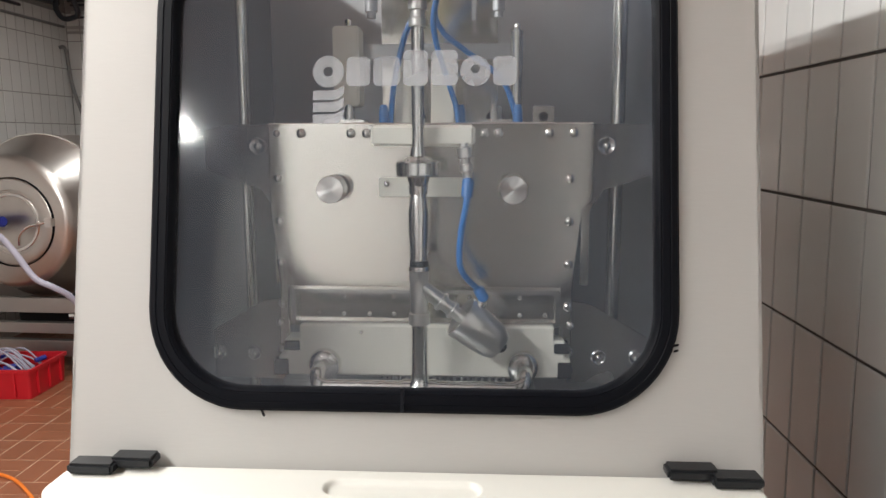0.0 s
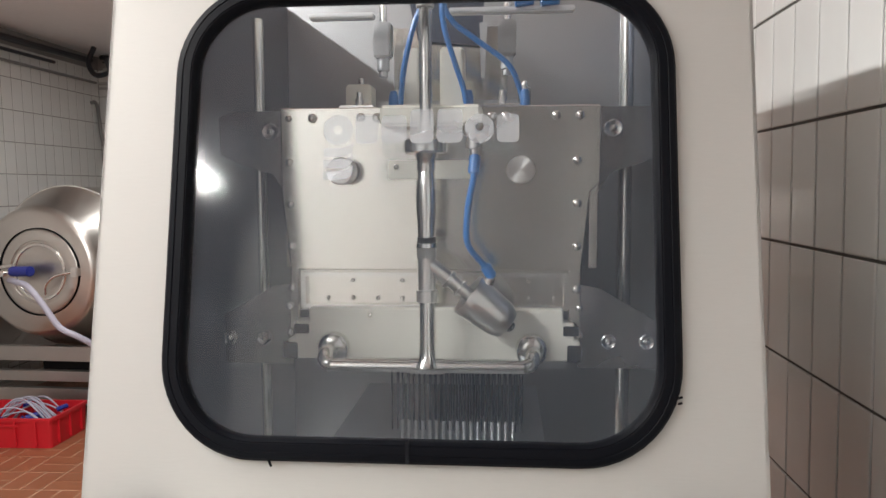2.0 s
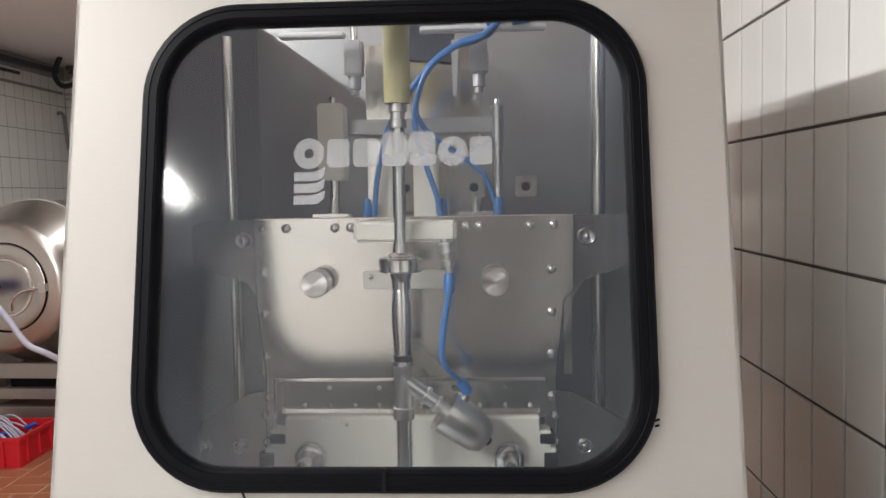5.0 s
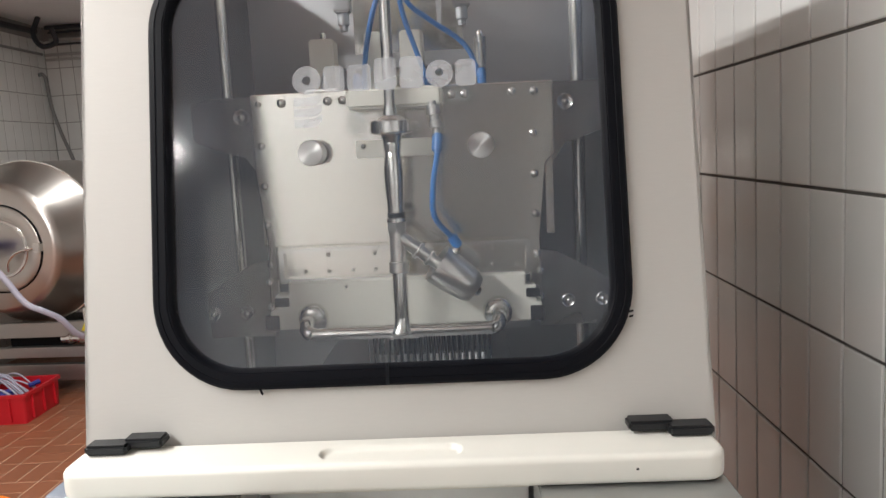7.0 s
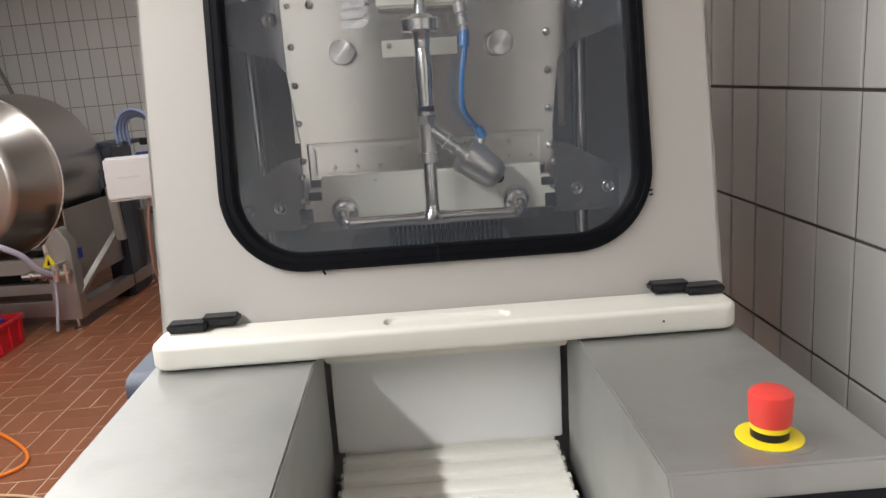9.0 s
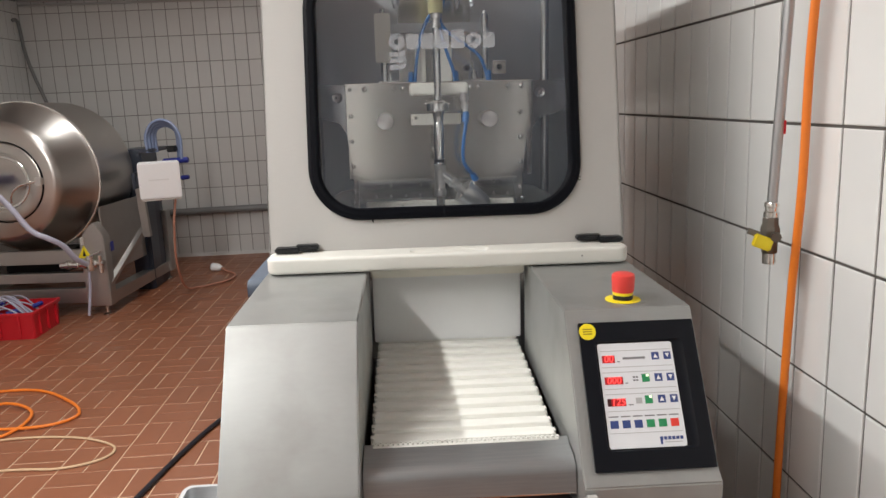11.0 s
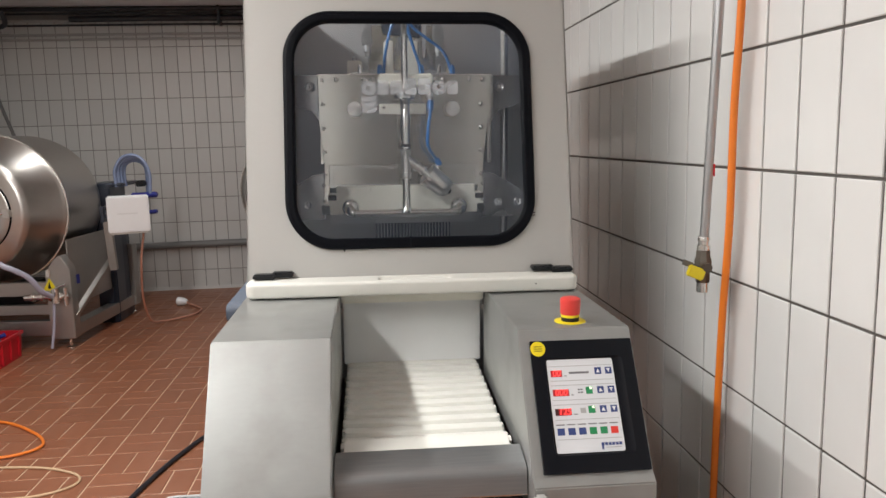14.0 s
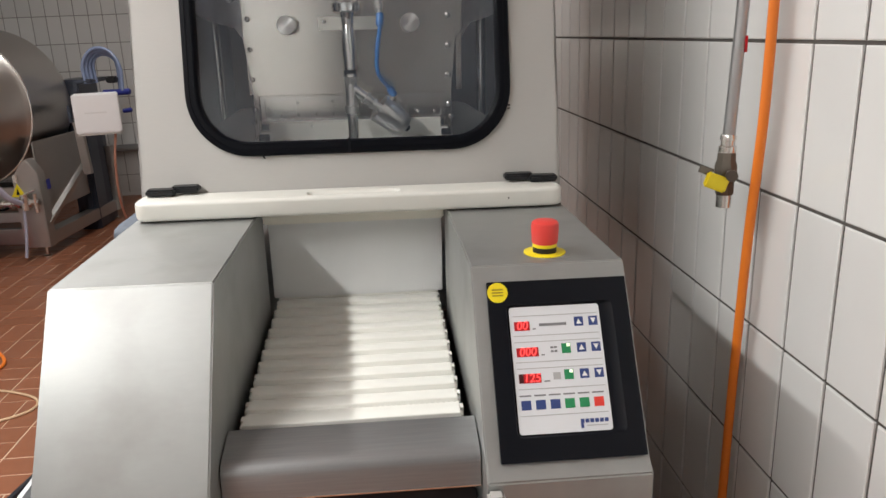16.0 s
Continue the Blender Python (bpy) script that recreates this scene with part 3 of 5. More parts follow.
def build_head():
    yp = 1.56
    bm = bmesh.new()
    # plate with the cut-out for the needle bridge
    outline = [(-0.281, 1.536), (0.186, 1.536), (0.186, 1.425), (0.172, 1.412), (0.160, 1.300), (0.160, 1.165), (0.142, 1.165), (0.142, 1.297),
               (-0.258, 1.297), (-0.258, 1.165), (-0.276, 1.165), (-0.270, 1.300), (-0.281, 1.412)]
    prism(bm, outline, lambda u, v, w: Vector((u, yp + w, v)), 0.012)
    soften(bm, 0.0015, 1)
    head = part("needle_head", bm, STEEL_PLATE, machine, "brushed stainless needle head plate that moves up and down")
    # top flange and box behind
    bm = bmesh.new()
    box(bm, -0.279, 0.184, yp + 0.012, yp + 0.20, 1.524, 1.534)
    for x0, x1 in ((-0.279, -0.267), (0.172, 0.184)):
        box(bm, x0, x1, yp + 0.012, yp + 0.20, 1.30, 1.524)
    part("head_box", bm, STEEL_PLATE, head)
    bm = bmesh.new()
    box(bm, -0.2575, 0.1415, yp + 0.008, yp + 0.0115, 1.236, 1.2965)
    part("inner_plate", bm, STEEL_PLATE, head)
    bm = bmesh.new()
    ring_prism(bm, rounded(-0.254, 0.143, 1.240, 1.294, 0.004, 3), rounded(-0.247, 0.136, 1.246, 1.288, 0.002, 3),
               lambda u, v, w: Vector((u, yp - 0.004 + w, v)), 0.0, 0.020)
    part("slot_frame", bm, STEEL_BRIGHT, head, "bright steel frame round the slot")
    for x in (-0.215, -0.177, -0.139, -0.1025, 0.010, 0.047, 0.085, 0.122):
        bolt(head, x, yp + 0.008, 1.2545, 0.0036, "slot_screw")
    for x in (-0.177, -0.1025, 0.010, 0.085):
        bolt(head, x, yp + 0.008, 1.2810, 0.0036, "slot_screw")
    # white needle bridge
    bm = bmesh.new()
    prism(bm, [(-0.240, 1.242), (0.134, 1.242), (0.134, 1.222), (0.150, 1.222), (0.150, 1.196), (0.158, 1.196), (0.158, 1.166), (-0.272, 1.166), (-0.272, 1.196), (-0.262, 1.196),
               (-0.262, 1.222), (-0.240, 1.222)], lambda u, v, w: Vector((u, yp - 0.014 + w, v)), 0.034)
    soften(bm, 0.002, 1)
    part("needle_bridge", bm, PE_WHITE, head, "white plastic needle bridge")
    bolt(head, -0.148, yp - 0.014, 1.232, 0.003, "slot_screw")
    for x0, x1 in ((-0.262, -0.240), (0.134, 0.156)):
        solid("bridge_stop", BLACK_PLASTIC, head, x0, x1, yp - 0.018, yp - 0.004, 1.204, 1.218, soft=0.001)
    for x0, x1 in ((-0.280, -0.258), (0.140, 0.160)):
        solid("bridge_catch", BLACK_PLASTIC, head, x0, x1, yp - 0.016, yp, 1.166, 1.190, soft=0.001)
    # bolts
    for x in (-0.232, -0.160, -0.137, 0.031, 0.051, 0.123, 0.157):
        bolt(head, x, yp, 1.521)
    bolt(head, -0.268, yp, 1.521, 0.005)
    for z in (1.457, 1.395, 1.333, 1.270):
        bolt(head, 0.1535, yp, z)
        bolt(head, -0.268, yp, z, 0.006)
    for z in (1.243, 1.203, 1.177):
        bolt(head, 0.158, yp - 0.004, z, 0.0058)
        bolt(head, -0.272, yp - 0.004, z, 0.0055)
    # knurled knobs
    for x in (-0.184, 0.072):
        knob = turned("knob", KNOB_FACE, head, (0, 0, 0), (0, -1, 0),
               [(0, 0.012), (0.010, 0.012), (0.010, 0.0195), (0.040, 0.0195), (0.0415, 0.0185), (0.0417, 0.002)], 36, "turned steel knob")
        knob.location = (x, yp, 1.443)
    # upper and lower side wings
    for s in (-1, 1):
        xo = 0.184 if s > 0 else -0.279
        bm = bmesh.new()
        prism(bm, [(xo, 1.534), (xo + s * 0.075, 1.534), (xo + s * 0.105, 1.525), (xo + s * 0.105, 1.470), (xo + s * 0.060, 1.452), (xo + s * 0.020, 1.440), (xo, 1.410)],
              lambda u, v, w: Vector((u, yp + 0.016 + w, v)), 0.010)
        part("upper_wing", bm, STEEL_WING, head, "dull steel side wing")
        boss = turned("wing_boss", STEEL_WING, head, (xo + s * 0.022, yp + 0.016, 1.503), (0, -1, 0), [(0, 0.013), (0.003, 0.013), (0.004, 0.0115), (0.003, 0.010), (0.0025, 0.002)], 24)
        bolt(boss, xo + s * 0.022, yp + 0.0135, 1.503, 0.0052)
        xo = 0.158 if s > 0 else -0.273
        bm = bmesh.new()
        prism(bm, [(xo, 1.275), (xo + s * 0.030, 1.270), (xo + s * 0.090, 1.235), (xo + s * 0.125, 1.215), (xo + s * 0.125, 1.150), (xo, 1.150)],
              lambda u, v, w: Vector((u, yp + 0.016 + w, v)), 0.010)
        part("lower_wing", bm, STEEL_WING, head, "dull steel side wing")
        for dx in (0.045, 0.100):
            boss = turned("wing_boss", STEEL_WING, head, (xo + s * dx, yp + 0.016, 1.190), (0, -1, 0), [(0, 0.011), (0.003, 0.011), (0.004, 0.0098), (0.003, 0.0085), (0.0025, 0.002)], 24)
            bolt(boss, xo + s * dx, yp + 0.0135, 1.190, 0.0046)
    # white clamp and small plate
    solid("pipe_clamp", PE_WHITE, head, -0.122, 0.018, 1.494, 1.556, 1.503, 1.532, soft=0.004, seg=3, label="white plastic pipe clamp")
    solid("bracket_plate", PE_WHITE, head, -0.120, 0.004, yp - 0.006, yp, 1.431, 1.458, soft=0.001)
    bolt(head, -0.108, yp - 0.006, 1.449, 0.0048)
    # riser pipe
    px, py = -0.0560, 1.475
    turned("riser_pipe", STEEL_BRIGHT, head, (px, py, 1.488), (0, 0, 1), [(0, 0.0085), (0.168, 0.0085)], 20, "polished steel riser pipe")
    turned("riser_nut", STEEL_CAST, head, (px, py, 1.656), (0, 0, 1), [(0, 0.0115), (0.010, 0.0115), (0.011, 0.0095), (0.020, 0.0095), (0.021, 0.012), (0.032, 0.012)], 18)
    tube("riser_hose", YELLOW_HOSE, head, [(px, py, 1.688), (px, py, 1.78), (px, py + 0.004, 1.88), (px + 0.01, py + 0.03, 1.96), (px + 0.02, py + 0.05, 2.02)], 0.0175, "yellowed hose", 16)
    # union and check valve
    turned("union_nut", STEEL_BRIGHT, head, (px, py, 1.503), (0, 0, -1),
           [(0, 0.010), (0.012, 0.011), (0.015, 0.018), (0.018, 0.020), (0.019, 0.0285), (0.021, 0.0300), (0.036, 0.0300), (0.038, 0.0285), (0.040, 0.016), (0.052, 0.012), (0.052, 0.0135), (0.062, 0.0125)], 24, "polished union nut")
    turned("check_valve", STEEL_BRIGHT, head, (px, py, 1.441), (0, 0, -1),
           [(0, 0.0105), (0.006, 0.0120), (0.024, 0.0140), (0.050, 0.0140), (0.082, 0.0120), (0.096, 0.0115), (0.097, 0.0145), (0.103, 0.0145)], 24, "flared steel sleeve")
    turned("sleeve_ring", BLACK_PLASTIC, head, (px, py, 1.352), (0, 0, -1), [(0, 0.0128), (0.007, 0.0128)], 20)
    turned("valve_hex", STEEL_CAST, head, (px, py, 1.338), (0, 0, -1), [(0, 0.0145), (0.014, 0.0145)], 6)
    turned("valve_body", STEEL_CAST, head, (px, py, 1.324), (0, 0, -1), [(0, 0.0125), (0.008, 0.0118), (0.044, 0.0118), (0.045, 0.0145), (0.060, 0.0145), (0.061, 0.010)], 24, "cast steel angle valve body")
    d = Vector((0.775, 0.10, -0.62)).normalized()
    a = Vector((px + 0.004, py, 1.315))
    turned("valve_branch", STEEL_CAST, head, a, d, [(0, 0.0105), (0.030, 0.0105), (0.031, 0.0135), (0.036, 0.0135), (0.037, 0.0095), (0.050, 0.0095), (0.051, 0.0125), (0.055, 0.0125), (0.056, 0.009), (0.078, 0.009)], 20)
    turned("actuator_cup", STEEL_CAST, head, a + d * 0.066, d,
           [(0.010, 0.011), (0.007, 0.0265), (0.001, 0.0285), (0.0, 0.0300), (0.003, 0.0310), (0.030, 0.0290), (0.052, 0.0268), (0.060, 0.0258), (0.062, 0.0240), (0.070, 0.0200), (0.072, 0.009)], 28, "tapered steel actuator cup")
    turned("cup_nub", BLACK_PLASTIC, head, a + d * 0.136, d, [(0, 0.0078), (0.006, 0.0075), (0.009, 0.005)], 14, "black end nub")
    c = a + d * 0.078 + Vector((0.018, -0.004, 0.022))
    turned("hose_fitting", STEEL_BRIGHT, head, c, (0.45, 0, 0.9), [(0, 0.007), (0.008, 0.007), (0.008, 0.005), (0.014, 0.005)], 12)
    tube("air_hose", BLUE_HOSE, head, [c + Vector((0.006, 0, 0.008)), c + Vector((-0.002, -0.002, 0.022)), (0.001, 1.452, 1.345), (0.001, 1.452, 1.390), (0.007, 1.462, 1.425), (0.010, 1.470, 1.450)], 0.0042, "blue air hose", 10)
    for p, q in (((0.008, 1.466, 1.436), (0.010, 1.472, 1.462)), (tuple(c + Vector((0.006, 0, 0.008))), tuple(c + Vector((-0.004, -0.002, 0.026))))):
        bm = bmesh.new()
        rod(bm, p, q, 0.0078, 14)
        soften(bm, 0.002, 2)
        part("hose_boot", bm, BLUE_HOSE, head, "blue hose fitting")
    turned("clamp_fitting", STEEL_CAST, head, (0.009, 1.473, 1.462), (-0.12, 0.02, 1), [(0, 0.006), (0.008, 0.006), (0.009, 0.009), (0.018, 0.009), (0.019, 0.007), (0.026, 0.007), (0.027, 0.010), (0.040, 0.010), (0.041, 0.006), (0.046, 0.006)], 12)
    # pipe to the bridge: down pipe, tee, cross pipe and elbows
    zt = 1.174
    turned("down_pipe", STEEL_BRIGHT, head, (px, py, 1.270), (0, 0, -1), [(0, 0.0110), (0.098, 0.0110)], 20, "polished down pipe")
    bm = bmesh.new()
    rod(bm, (-0.190, py, zt), (0.076, py, zt), 0.0092, 18)
    part("cross_pipe", bm, STEEL_BRIGHT, head, "polished cross pipe")
    bm = bmesh.new()
    rod(bm, (px - 0.024, py, zt), (px + 0.024, py, zt), 0.0112, 18)
    lathe(bm, (px, py, zt + 0.022), (0, 0, -1), [(0, 0.0112), (0.010, 0.0125), (0.018, 0.017), (0.022, 0.020)], 18)
    part("pipe_tee", bm, STEEL_BRIGHT, head)
    for xe in (-0.200, 0.086):
        tube("pipe_elbow", STEEL_BRIGHT, head, [(xe + (0.010 if xe < 0 else -0.010), py, zt), (xe, py + 0.006, zt + 0.004), (xe - (0.003 if xe < 0 else -0.003), py + 0.022, zt + 0.012), (xe - (0.003 if xe < 0 else -0.003), 1.548, zt + 0.010)], 0.0105, "polished elbow", 14)
        turned("elbow_flange", STEEL_BRIGHT, head, (xe - (0.003 if xe < 0 else -0.003), 1.547, zt + 0.010), (0, -1, 0),
               [(0, 0.024), (0.006, 0.024), (0.012, 0.021), (0.016, 0.014)], 24)
    for x in (-0.116, -0.004, 0.079):
        turned("hose_boot", BLUE_HOSE, head, (x, 1.588, 1.530), (0, 0, 1), [(0, 0.0075), (0.024, 0.0070), (0.032, 0.0048)], 12, "blue hose fitting")
    for x in (-0.170, 0.045):
        solid("top_bracket", STEEL_BRIGHT, head, x - 0.026, x + 0.026, 1.575, 1.62, 1.534, 1.541, soft=0.001)
        turned("bracket_stud", STEEL_BRIGHT, head, (x, 1.60, 1.541), (0, 0, 1), [(0, 0.006), (0.012, 0.006), (0.012, 0.004), (0.022, 0.004)], 10)
    # blue air hoses that ride with the head
    for line in (
        [(-0.106, 1.588, 1.529), (-0.104, 1.588, 1.56), (-0.098, 1.588, 1.605), (-0.082, 1.588, 1.665), (-0.06, 1.588, 1.703), (-0.035, 1.588, 1.737), (-0.006, 1.588, 1.768), (0.031, 1.588, 1.788), (0.066, 1.588, 1.797), (0.085, 1.588, 1.821)],
        [(-0.006, 1.578, 1.535), (-0.011, 1.578, 1.563), (-0.023, 1.578, 1.599), (-0.039, 1.578, 1.652), (-0.041, 1.578, 1.693), (-0.023, 1.578, 1.744), (0.016, 1.578, 1.778), (0.052, 1.578, 1.789), (0.077, 1.578, 1.81)],
        [(0.078, 1.596, 1.529), (0.073, 1.596, 1.558), (0.054, 1.596, 1.6), (0.003, 1.596, 1.639), (-0.029, 1.596, 1.665), (-0.041, 1.596, 1.699), (-0.019, 1.596, 1.756), (0.024, 1.596, 1.788), (0.059, 1.596, 1.799), (0.083, 1.596, 1.821)],
    ):
        tube("air_hose", BLUE_HOSE, head, line, 0.0042, "blue air hose", 10)
    for x0, x1 in ((-0.104, -0.078), (-0.048, -0.012)):
        solid("guide_bar", PE_WHITE, head, x0, x1, 1.604, 1.660, 1.30, 1.628, soft=0.003, label="white plastic guide bar")
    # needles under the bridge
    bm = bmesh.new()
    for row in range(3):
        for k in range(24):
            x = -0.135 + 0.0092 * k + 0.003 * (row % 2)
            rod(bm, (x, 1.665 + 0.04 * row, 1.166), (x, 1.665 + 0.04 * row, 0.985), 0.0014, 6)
    # needles take the darkened steel as shade behind the comb
    part("needle_rows", bm, STEEL_SHADED, head, "rows of thin injection needles")
    bm = bmesh.new()
    box(bm, -0.262, 0.148, yp + 0.095, yp + 0.22, 1.128, 1.166)
    part("needle_block", bm, STEEL_DARK, head)
    return head


head = build_head()


# ---- fixed gear inside the hood ----
def build_inside():
    gear = solid("gear_frame", STEEL_PLATE, machine, -0.150, 0.050, 1.80, 1.815, 1.45, 1.80, soft=0.002, label="steel back plate of the drive")
    for s, x0 in ((-1, -0.167), (1, 0.034)):
        turned("cylinder_rod", STEEL_BRIGHT, gear, (x0 + 0.015, 1.70, 1.825), (0, 0, -1), [(0, 0.006), (0.04, 0.006)], 12)
        solid("cylinder_block", ALU, gear, x0, x0 + 0.029, 1.685, 1.715, 1.731, 1.788, soft=0.003, label="square metal cylinder block")
        turned("cylinder_end", STEEL_DARK, gear, (x0 + 0.0145, 1.70, 1.731), (0, 0, -1), [(0, 0.010), (0.020, 0.010), (0.021, 0.007), (0.030, 0.007)], 14)
    solid("white_block", PE_WHITE, gear, -0.209, -0.168, 1.665, 1.715, 1.564, 1.686, soft=0.003, label="white plastic guide block")
    turned("block_pin", STEEL_BRIGHT, gear, (-0.188, 1.69, 1.686), (0, 0, 1), [(0, 0.005), (0.012, 0.005)], 10)
    turned("block_rod", STEEL_BRIGHT, gear, (-0.188, 1.69, 1.564), (0, 0, -1), [(0, 0.0085), (0.06, 0.0085), (0.061, 0.005), (0.24, 0.005)], 12)
    solid("cross_beam", ALU, gear, -0.168, 0.074, 1.715, 1.735, 1.640, 1.664, soft=0.002, label="grey cross beam")
    turned("guide_cylinder", STEEL_BRIGHT, gear, (0.077, 1.69, 1.690), (0, 0, -1), [(0, 0.003), (0.004, 0.005), (0.010, 0.005), (0.011, 0.010), (0.075, 0.010), (0.076, 0.0085), (0.30, 0.0085)], 16)
    for x0 in (0.020, 0.110, -0.100):
        solid("guide_bracket", STEEL_PLATE, gear, x0, x0 + 0.037, 1.79, 1.80, 1.532, 1.568, soft=0.002)
        turned("bracket_hole", BLACK_PLASTIC, gear, (x0 + 0.018, 1.79, 1.550), (0, -1, 0), [(0, 0.008), (0.002, 0.008)], 12)
    for s in (-1, 1):
        turned("column", STEEL_BRIGHT, gear, (CX - 0.012 + s * 0.314, 1.75, 0.95), (0, 0, 1), [(0, 0.012), (0.86, 0.012)], 20, "bright round column")
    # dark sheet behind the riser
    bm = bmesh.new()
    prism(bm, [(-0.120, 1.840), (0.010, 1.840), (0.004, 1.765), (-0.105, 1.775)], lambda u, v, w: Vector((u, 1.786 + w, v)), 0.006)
    part("gusset", bm, STEEL_SHADED, gear)
    bm = bmesh.new()
    prism(bm, [(0.017, 1.79), (0.012, 1.70), (0.006, 1.70), (0.004, 1.79)], lambda u, v, w: Vector((u, 1.72 + w, v)), 0.006)
    part("stop_tongue", bm, STEEL_DARK, gear)
    solid("upper_ledge", PE_FLAP, gear, -0.256, -0.155, 1.622, 1.645, 1.780, 1.788, soft=0.002, label="pale plastic ledge")
    ledge = solid("upper_ledge", PE_FLAP, gear, -0.040, 0.150, 1.622, 1.645, 1.784, 1.792, soft=0.002, label="pale plastic ledge with blue fittings")
    for x0 in (0.060, 0.098):
        bm = bmesh.new()
        rod(bm, (x0, 1.616, 1.793), (x0 + 0.028, 1.618, 1.797), 0.0055, 12)
        soften(bm, 0.0015, 1)
        part("ledge_fitting", bm, BLUE_HOSE, ledge, "blue fitting")
    # comb in front of the product tunnel
    bm = bmesh.new()
    for k in range(17):
        x = -0.114 + 0.0108 * k
        rod(bm, (x, 1.605, 1.100), (x, 1.605, 1.158), 0.0028, 8)
    part("comb_bars", bm, ALU, gear, "comb of upright steel bars")
    solid("comb_rail", STEEL_DARK, gear, -0.28, 0.17, 1.596, 1.614, 1.088, 1.100)


build_inside()


# ---- control panel ----
def build_panel():
    # panel space: u to the right from 0 to 0.19, v down the slope from 0 to 0.248
    x0, z0 = 0.129, 1.095
    k = math.hypot(1, FS)
    W, H = 0.190, 0.236

    def at(u, v, w):
        return on_face(x0 + u, z0 - v / k, w)

    def plate(name, mat, u0, u1, v0, v1, w0, w1, r=0.0, parent=None, label=""):
        bm = bmesh.new()
        line = rounded(u0, u1, v0, v1, r, 4) if r else [(u0, v0), (u1, v0), (u1, v1), (u0, v1)]
        prism(bm, line, lambda u, v, w: at(u, v, w0 + w), w1 - w0)
        return part(name, bm, mat, parent, label)

    bm = bmesh.new()
    ring_prism(bm, rounded(0, W, 0, H, 0.002, 3), rounded(0.024, W - 0.022, 0.032, H - 0.030, 0.008, 3), lambda u, v, w: at(u, v, w), -0.002, 0.006)
    panel = part("control_panel", bm, BLACK_SATIN, machine, "black framed control panel with red displays")
    bm = bmesh.new()
    inner = rounded(0.024, W - 0.022, 0.032, H - 0.030, 0.008, 3)
    deep = rounded(0.026, W - 0.034, 0.034, H - 0.033, 0.005, 3)
    rows = loft(bm, [[at(u, v, 0.006) for u, v in inner], [at(u, v, 0.0015) for u, v in deep]])
    bm.faces.new(rows[-1])
    part("recess", bm, BLACK_SATIN, panel)
    KU0, KU1, KV0, KV1 = 0.0275, 0.150, 0.0355, 0.202
    pad = plate("keypad", KEYPAD, KU0, KU1, KV0, KV1, 0.0016, 0.0026, 0.004, panel, "pale grey foil keypad")
    kw, kh = KU1 - KU0, KV1 - KV0

    def key(name, mat, u0, u1, v0, v1, lift=0.0004, base=0.0026):
        return plate(name, mat, KU0 + kw * u0, KU0 + kw * u1, KV0 + kh * v0, KV0 + kh * v1, base, base + lift, 0, panel)

    for v in (0.075, 0.235, 0.285, 0.445, 0.495, 0.655, 0.86):
        key("keypad_line", KEYPAD_LINE, 0.03, 0.97, v - 0.003, v + 0.003)
    rows = ((0.155, "00", 0.045, 0.215, 0), (0.365, "000", 0.045, 0.285, 1), (0.572, "125", 0.045, 0.285, 1))
    for v, digits, u0, u1, wide in rows:
        key("display", LED_BACK, u0, u1, v - 0.036, v + 0.036, 0.0005)
        if digits == "125":
            key("display_gap", LED_OFF, u0, u0 + 0.05, v - 0.036, v + 0.036, 0.0008)
        cu = bpy.data.curves.new("display_digits", "FONT")
        cu.body, cu.size, cu.align_x, cu.align_y, cu.extrude, cu.shear = digits, 0.0155, "CENTER", "CENTER", 0.0001, 0.15
        me = bpy.data.meshes.new_from_object(bpy.data.objects.new("digits_tmp", cu))
        me.materials.append(LED_ON)
        ob = new("display_digits", me)
        ob.parent = panel
        o = at(KU0 + kw * ((u0 + u1) / 2 + (0.02 if digits == "125" else 0)), KV0 + kh * v, 0.0036)
        right = Vector((1, 0, 0))
        down = (at(0, 0.01, 0) - at(0, 0, 0)).normalized()
        m3 = Matrix((right, -down, right.cross(-down))).transposed()
        ob.matrix_basis = Matrix.Translation(o) @ m3.to_4x4()
        key("unit_mark", PRINT_GREY, u1 + 0.03, u1 + 0.065 + 0.03 * wide * (v > 0.5), v + 0.022, v + 0.032)
        for n, u in enumerate((0.71, 0.87)):
            key("arrow_button", PRINT_BLUE, u, u + 0.10, v - 0.055, v + 0.020)
            bm = bmesh.new()
            c = (KU0 + kw * (u + 0.05), KV0 + kh * (v - 0.018))
            dv = 0.0035 if n == 0 else -0.0035
            prism(bm, [(c[0] - 0.0036, c[1] + dv), (c[0] + 0.0036, c[1] + dv), (c[0], c[1] - dv)], lambda a, b, w: at(a, b, 0.0031 + w), 0.0003)
            part("arrow_mark", bm, PRINT_WHITE, panel)
        if wide:
            key("mode_button", PRINT_GREEN, 0.54, 0.64, v - 0.055, v + 0.022)
            key("mode_lamp", LED_GREEN, 0.598, 0.632, v - 0.052, v - 0.030, 0.0003, 0.0030)
    key("caption_bar", PRINT_GREY, 0.32, 0.62, 0.140, 0.162)
    for n in range(4):
        a = math.pi / 4 + n * math.pi / 2
        u, v = 0.455 + 0.028 * math.cos(a), 0.352 + 0.022 * math.sin(a)
        key("fan_mark", PRINT_GREY, u - 0.016, u + 0.016, v - 0.008, v + 0.008)
    key("pump_mark", KEYPAD_LINE, 0.42, 0.50, 0.535, 0.590)
    for n, mat in enumerate((PRINT_BLUE, PRINT_BLUE, PRINT_BLUE, PRINT_GREEN, PRINT_GREEN, PRINT_RED)):
        u = 0.045 + 0.157 * n
        key("function_button", mat, u, u + 0.105, 0.742, 0.815)
        key("button_caption", PRINT_GREY, u - 0.01, u + 0.115, 0.700, 0.712)
